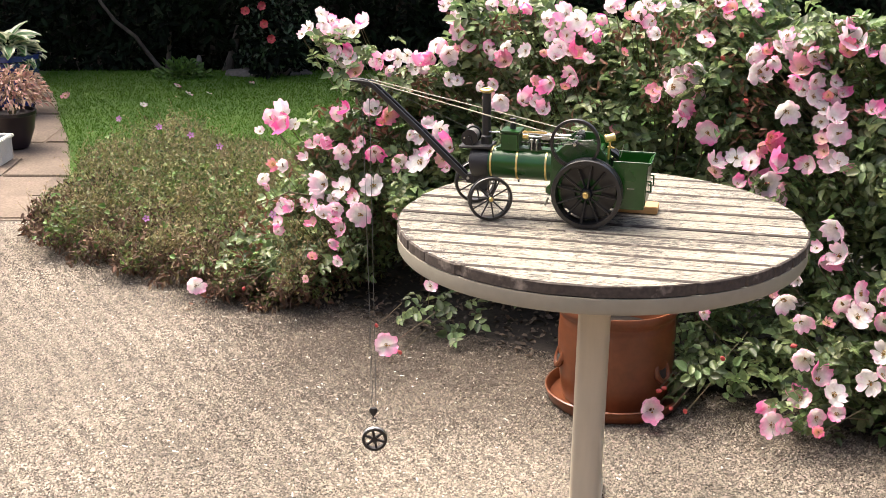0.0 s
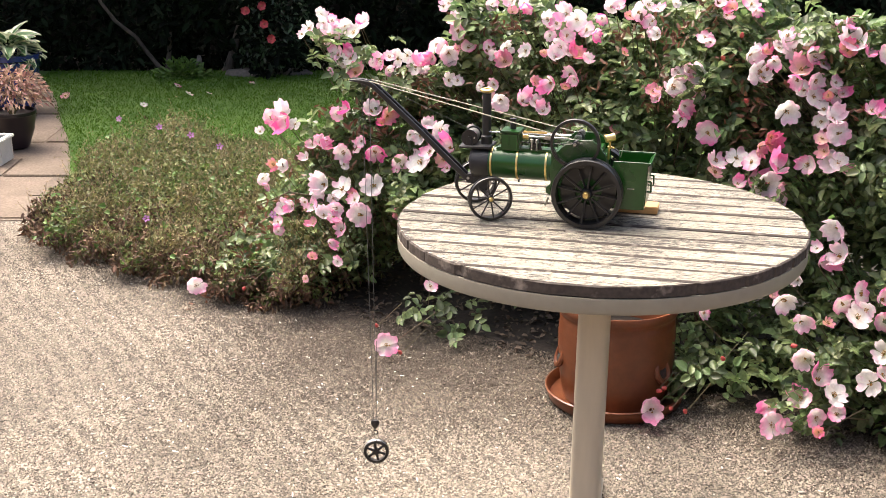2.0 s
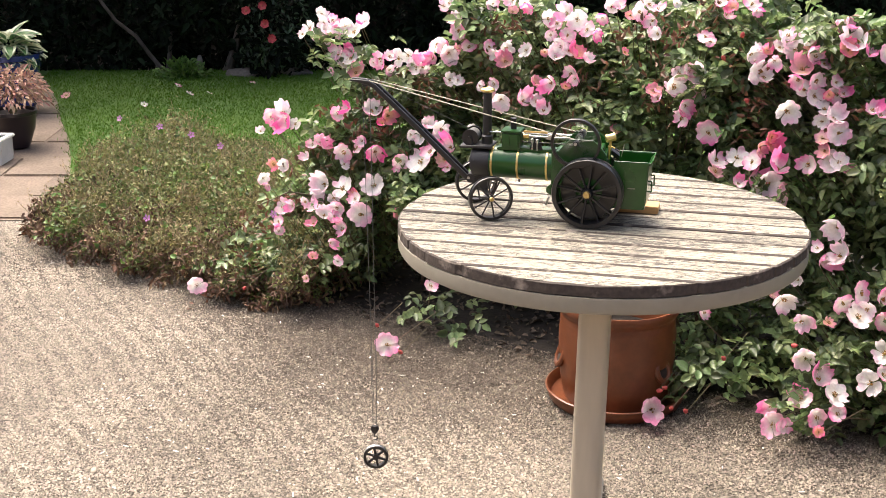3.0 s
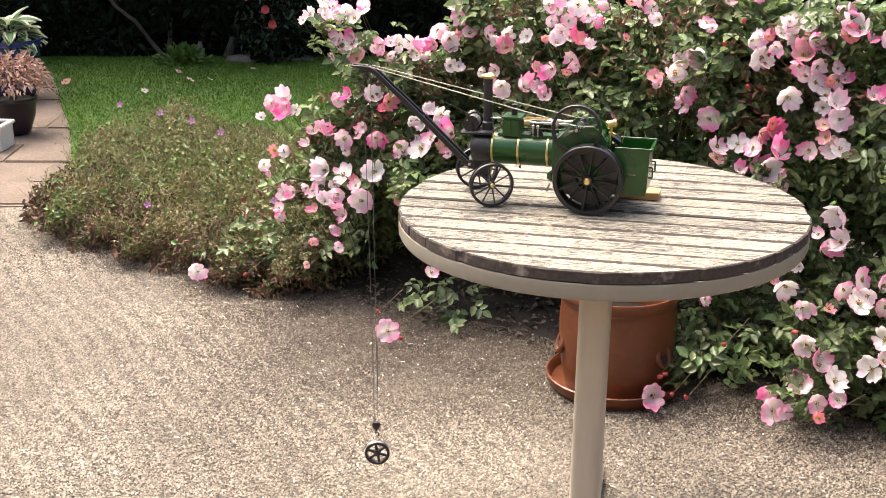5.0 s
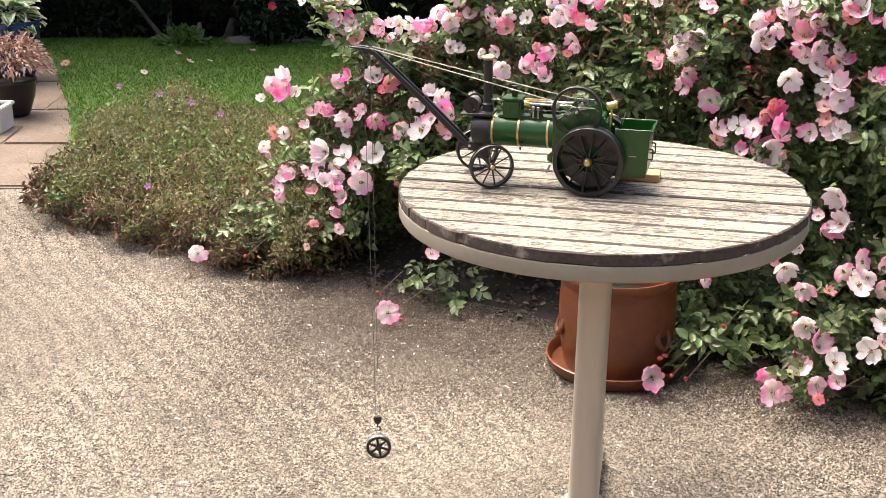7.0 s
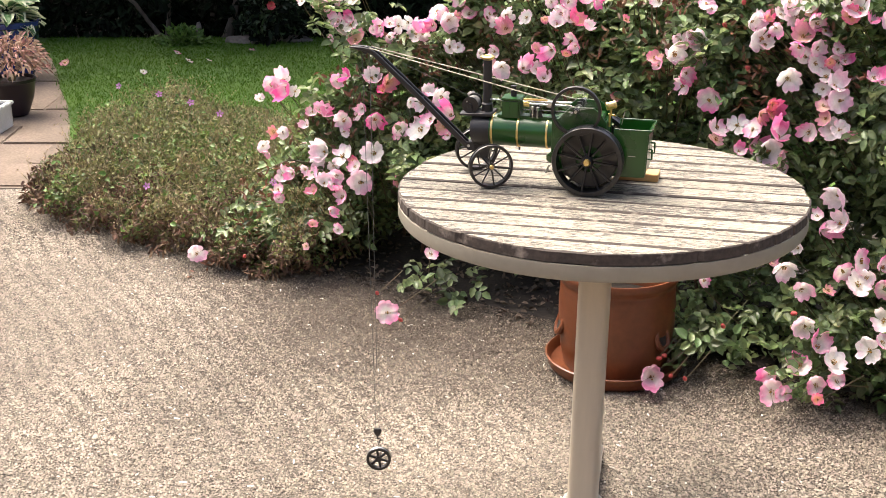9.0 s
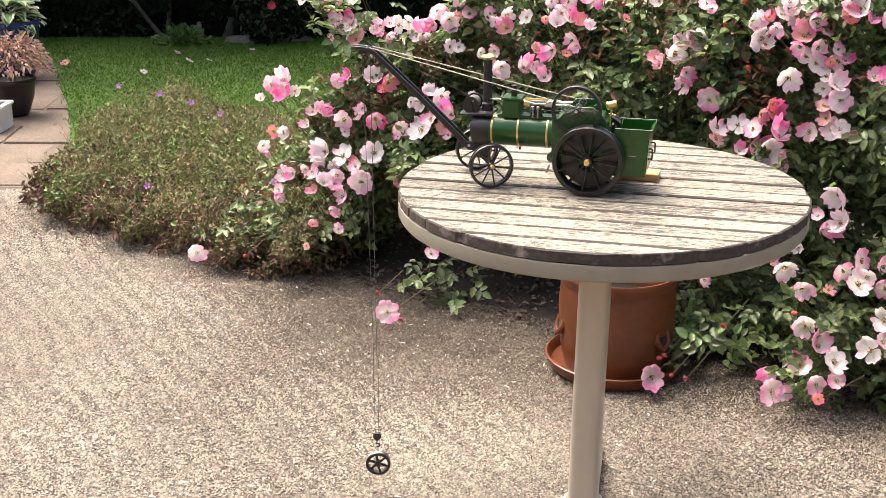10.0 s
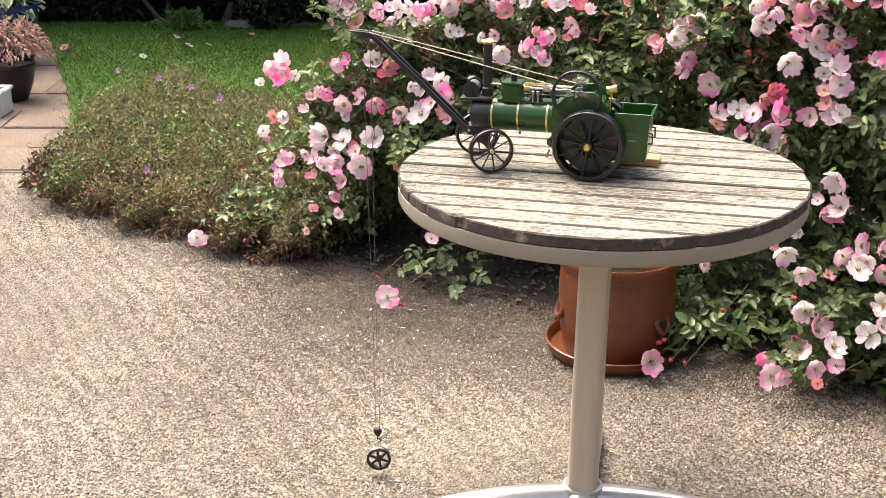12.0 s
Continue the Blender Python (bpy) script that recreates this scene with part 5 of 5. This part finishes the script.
# ---- pots by the path ----
def leaf_blade(L, W, bend, material_a, material_b, parent, m, name="leaf"):
    """One broad leaf with a margin of another colour."""
    bm = bmesh.new()
    rows = []
    n = 8
    for i in range(n + 1):
        t = i / n
        w = W * (math.sin(math.pi * min(t * 0.92 + 0.06, 1)) ** 0.8)
        row = []
        for s in (-1, -0.55, 0, 0.55, 1):
            row.append(bm.verts.new((L * t, s * w * 0.5, -bend * L * t * t + 0.12 * W * s * s + L * 0.25 * t)))
        rows.append(row)
    for ra, rb in zip(rows, rows[1:]):
        for j in range(4):
            f = bm.faces.new((ra[j], ra[j + 1], rb[j + 1], rb[j]))
            f.material_index = 1 if j in (0, 3) else 0
    ob = part(name, bm, [material_a, material_b], parent)
    ob.matrix_basis = m
    return ob


def path_pots():
    r = random.Random(9)
    pot = thing("blue_pot", "cobalt blue glazed pot holding a hosta", "plant pot", pose(-2.345, 7.0, 0.009))
    part("pot_body", lathe([(0.001, 0), (0.105, 0), (0.115, 0.02), (0.145, 0.15), (0.158, 0.29), (0.172, 0.30), (0.173, 0.325), (0.160, 0.328), (0.148, 0.30), (0.001, 0.29)], 48), M["blue_pot"], pot)
    ho = thing("hosta", "hosta with cream edged green leaves in a blue pot", "plant", pose(-2.345, 7.0, 0.30))
    for k in range(64):
        a, tier = r.uniform(0, 360), r.random()
        leaf_blade(r.uniform(0.115, 0.155), r.uniform(0.065, 0.09), r.uniform(0.35, 0.85), M["hosta_green"], M["hosta_cream"], ho,
                   pose(0, 0, 0.02 + 0.09 * tier, 0, 0, a) @ pose(0.02 + 0.05 * (1 - tier), 0, 0, r.uniform(-20, 20), -46 * tier + 8, 0))
    pot = thing("plum_pot", "small dark plum glazed pot on the path", "plant pot", pose(-2.085, 6.19, 0.009))
    part("pot_body", lathe([(0.001, 0), (0.062, 0), (0.07, 0.012), (0.098, 0.09), (0.108, 0.16), (0.113, 0.165), (0.113, 0.18), (0.104, 0.182), (0.10, 0.165), (0.001, 0.16)], 40), M["plum_pot"], pot)
    pl = thing("pink_leaved_plant", "bushy plant with pink and cream variegated leaves in a pot", "plant", pose(-2.085, 6.19, 0.17))
    g = np.random.default_rng(3)
    n = 950
    d = rand_dir(g, n)
    d[:, 2] = np.abs(d[:, 2]) * 1.0 - 0.25
    P = d * (0.08 + 0.11 * g.random((n, 1))) * np.array([1, 1, 0.95]) + np.array([0, 0, 0.10])
    tagged(leaf_cloud("foliage", P, d + np.array([0, 0, -0.5]) + rand_dir(g, n) * 0.5, rand_dir(g, n) * 0.6 + np.array([0, -0.3, 0.8]), 0.02 + 0.02 * g.random(n), 0.010 + 0.006 * g.random(n), M["pink_leaf"], pl, "pink and cream leaves"), kind="stuff")
    for k in range(9):
        a = r.uniform(0, 6.28)
        part("stem", rod((0.01 * math.cos(a), 0.01 * math.sin(a), 0), (0.08 * math.cos(a), 0.08 * math.sin(a), 0.15), 0.003, 0.002, 6), M["cane"], pl)
    tr = thing("white_trough", "white painted planting trough on the path", "planter", pose(-2.335, 5.90, 0.009, 0, 0, -4))
    for y in (-0.075, 0.065):
        part("trough_side", box(-0.31, 0.31, y, y + 0.012, 0, 0.105, 0.003), M["white_paint"], tr)
    for x in (-0.31, 0.298):
        part("trough_end", box(x, x + 0.012, -0.063, 0.065, 0, 0.105, 0.003), M["white_paint"], tr)
    for y in (-0.085, 0.06):
        part("trough_rim", box(-0.32, 0.32, y, y + 0.026, 0.1045, 0.120, 0.004), M["white_paint"], tr)
    part("trough_rim", box(0.293, 0.32, -0.059, 0.06, 0.1045, 0.1195, 0.004), M["white_paint"], tr)
    part("trough_soil", box(-0.298, 0.298, -0.063, 0.065, 0.002, 0.095), M["soil"], tr)
    n = 160
    P = np.stack([g.uniform(-0.27, 0.27, n), g.uniform(-0.05, 0.05, n), 0.097 + 0.02 * g.random(n)], -1)
    tagged(leaf_cloud("seedlings", P, rand_dir(g, n) + np.array([0, 0, 0.7]), rand_dir(g, n), np.full(n, 0.03), np.full(n, 0.012), M["fern_green"], tr, "small green seedlings"), kind="stuff")


path_pots()


# ---- far side of the lawn: dark shrubs before an added fence ----
def shrub(label, x0, x1, y0, y1, z0, z1, n, size, material, seed, category="shrub", name="shrub"):
    g = np.random.default_rng(seed)
    b = thing(name, label, category, pose((x0 + x1) / 2, (y0 + y1) / 2, 0))
    off = np.array([(x0 + x1) / 2, (y0 + y1) / 2, 0])
    x, z = g.uniform(x0, x1, n), z0 + (z1 - z0) * g.random(n) ** 1.5
    lump = 0.18 * np.sin(x * 3.3 + z * 2.1 + seed) + 0.13 * np.sin(x * 7 - z * 5) + 0.28 * np.maximum(0, 0.35 - z)
    # above 1.3 m an unseen crown leans forward, added to shade leaves below
    y = y0 + 0.2 + lump + (y1 - y0) * g.random(n) ** 2.0 - np.clip(z - 1.3, 0, 1.2) * 0.65
    P = np.stack([x, y, np.maximum(z, 0.02)], -1) - off
    L = size * (0.6 + 0.8 * g.random(n))
    tagged(leaf_cloud("foliage", P, rand_dir(g, n) + np.array([0, -0.3, -0.3]), rand_dir(g, n) * 0.8 + np.array([0, -0.5, 0.6]), L, L * 0.45, material, b), kind="stuff")
    r = random.Random(seed)
    for k in range(max(2, int((x1 - x0) * 2))):
        xx = r.uniform(x0 + 0.1, x1 - 0.1) - off[0]
        part("stem", rod((xx, 0.05, 0), (xx + r.uniform(-0.3, 0.3), 0.15, z1 * 0.8), 0.022, 0.012, 7), M["bark"], b)
    return b


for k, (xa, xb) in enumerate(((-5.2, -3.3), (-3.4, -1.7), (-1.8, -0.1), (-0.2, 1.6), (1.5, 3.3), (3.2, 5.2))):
    shrub("tall evergreen shrub behind the lawn, its deep shade put into the leaf colour", xa, xb, 8.02, 9.45, 0.0, 3.4, 13000, 0.07, M["hedge"], 50 + k)
shrub("small red flowered rose shrub at the lawn edge", -1.28, -0.72, 8.0, 8.4, 0.08, 0.75, 1300, 0.035, M["shade_leaf"], 71, "rose bush", "red_rose_shrub")
shrub("bright green broad leaved shrub behind the roses", 2.75, 3.5, 7.3, 7.9, 0.2, 1.5, 1500, 0.07, M["fern_green"], 72)

red_mesh = bloom_mesh("bloom", 0.5, 77, M["red_petal"])
for (x, z) in ((-1.20, 0.43), (-1.09, 0.35), (-1.05, 0.26), (-1.10, 0.46)):
    ob = new("bloom", red_mesh)
    ob.parent = bpy.data.objects["red_rose_shrub"]
    ob.matrix_basis = bpy.data.objects["red_rose_shrub"].matrix_world.inverted() @ facing((x, 7.96, z), (0.1, -1, 0.4), x * 9) @ Matrix.Diagonal((1.2, 1.2, 1.2, 1))


def limb(name, label, pts, r0, r1, category="branch"):
    b = thing(name, label, category, Matrix.Translation(pts[0]))
    bm = bmesh.new()
    o = Vector(pts[0])
    for i, (p, q) in enumerate(zip(pts, pts[1:])):
        f0, f1 = i / (len(pts) - 1), (i + 1) / (len(pts) - 1)
        rod(Vector(p) - o, Vector(q) - o, r0 + (r1 - r0) * f0, r0 + (r1 - r0) * f1, 9, bm)
    part("bark_stem", bm, M["bark"], b)


limb("leaning_branch", "bare pale branch leaning out of the dark shrubs", [(-1.79, 8.28, 0.0), (-1.88, 8.27, 0.12), (-1.95, 8.26, 0.23), (-2.07, 8.25, 0.33), (-2.15, 8.24, 0.45), (-2.22, 8.24, 0.62)], 0.015, 0.009)
limb("upright_branch", "slim bare upright branch before the dark shrubs", [(-1.77, 8.29, 0.0), (-1.74, 8.29, 0.2), (-1.73, 8.3, 0.55)], 0.016, 0.011)
limb("leaning_stump", "short weathered stump leaning at the lawn edge", [(-1.38, 8.25, 0.0), (-1.34, 8.25, 0.12), (-1.29, 8.26, 0.3)], 0.035, 0.02, "stump")


def rock(name, label, category, m, sx, sy, sz, seed):
    b = thing(name, label, category, m)
    bm = bmesh.new()
    bmesh.ops.create_icosphere(bm, subdivisions=3, radius=1)
    for v in bm.verts:
        k = 1 + 0.22 * noise.noise(v.co * 1.6 + Vector((seed, 0, 0)))
        v.co = Vector((v.co.x * sx * k, v.co.y * sy * k, max(v.co.z, -0.4) * sz * k + sz * 0.4))
    part("stone_body", bm, M["stone"], b)


rock("edging_stone", "flat grey stone at the lawn edge", "stone", pose(-1.22, 8.12, 0.006), 0.17, 0.09, 0.035, 3)
rock("standing_stone", "small upright grey stone by a green plant", "stone", pose(-1.545, 8.2, 0.006), 0.022, 0.022, 0.085, 5)
rock("edging_stone", "low brown grey stone at the lawn edge", "stone", pose(-0.95, 8.15, 0.006), 0.12, 0.07, 0.03, 8)
g = np.random.default_rng(12)
herb = thing("herb_clump", "low bright green leafy clump at the lawn edge", "plant", pose(-1.62, 8.02, 0.0))
d = rand_dir(g, 420)
d[:, 2] = np.abs(d[:, 2])
tagged(leaf_cloud("foliage", d * (0.06 + 0.08 * g.random((420, 1))) * np.array([1.2, 0.8, 0.9]), d + rand_dir(g, 420) * 0.6, rand_dir(g, 420) * 0.6 + np.array([0, -0.3, 0.8]), 0.025 + 0.02 * g.random(420), np.full(420, 0.02), M["fern_green"], herb), kind="stuff")

# fallen rose heads on the lawn
for (x, y, s, k) in ((-2.16, 7.35, 1.3, 2), (-1.47, 7.42, 1.0, 1), (-1.66, 7.1, 0.9, 1), (-1.58, 7.66, 0.9, 0), (-1.36, 7.44, 0.7, 1), (-1.15, 7.75, 0.8, 0)):
    ob = tagged(new("fallen_rose", BLOOMS[k][0]), "withered rose head lying in the grass", "fallen flower", "fallen roses on the lawn")
    ob.matrix_basis = pose(x, y, 0.028, 20, 15, x * 200) @ Matrix.Diagonal((s, s, s, 1))

# ---- boundary: assumed fence, added to keep the ground behind the shrubs dark ----
fence = tagged(new("fence"), "dark fence added behind the shrubs as a light-blocking backing", "fence", kind="structure")
fb = box(-0.074, 0.074, -0.009, 0.009, -0.06, 2.1, 0.003)
first = part("fence_board", fb, M["fence"], fence, smooth=False)
first.matrix_basis = pose(-6.0, 9.75, -0.05)
for k in range(1, 84):
    ob = new("fence_board", first.data)
    ob.parent = fence
    ob.matrix_basis = pose(-6.0 + k * 0.146, 9.75 + 0.004 * (k % 2), -0.05 - 0.004 * (k % 3))

# ---- paved path ----
path = plate("paved_path", [(-4.2, 4.96), (-1.5, 4.96), (-1.7, 6.2), (-2.1, 7.9), (-2.45, 8.05), (-4.2, 8.05)], -0.05, 0.002, M["slab"], "sandstone paved garden path between gravel and lawn", "path")
bm = box(-0.222, 0.222, -0.162, 0.162, -0.03, 0.008, 0.004)
slab_a = part("paving_slab", bm, M["slab"], path, smooth=False)
slab_a.matrix_basis = pose(-1.75, 5.14, 0)
rr = random.Random(2)
for j in range(9):
    for i in range(6):
        x, y = -1.75 - i * 0.452 - (0.226 if j % 2 else 0) + 0.226 * (j % 2) * 2 * (i == 0), 5.14 + j * 0.332
        if i == j == 0 or x > float(np.interp(y, [p[1] for p in lawn_edge[::-1]], [p[0] for p in lawn_edge[::-1]])) + 0.25:
            continue
        ob = new("paving_slab", slab_a.data)
        ob.parent = path
        ob.matrix_basis = pose(x, y, rr.uniform(-0.002, 0.002), rr.uniform(-0.3, 0.3), rr.uniform(-0.3, 0.3), rr.uniform(-0.6, 0.6))

# ---- unseen plain walls added to close the garden and cut skylight, behind and beside the camera ----
def plain_wall(name, x0, x1, y0, y1, h, material, label, category):
    return tagged(part(name, box(x0, x1, y0, y1, -0.1, h), material, smooth=False), label, category, kind="structure")


plain_wall("wall_south", -9, 9, -3.1, -2.7, 2.6, M["rear_blocker"], "unseen plain brown wall added behind the camera to cut skylight", "wall")
plain_wall("wall_west", -6.3, -6.1, -6.2, 9.7, 2.3, M["fence"], "unseen plain dark side wall added to block skylight", "wall")
plain_wall("wall_east", 6.1, 6.3, -6.2, 9.7, 2.3, M["fence"], "unseen plain dark side wall added to block skylight", "wall")


motions()
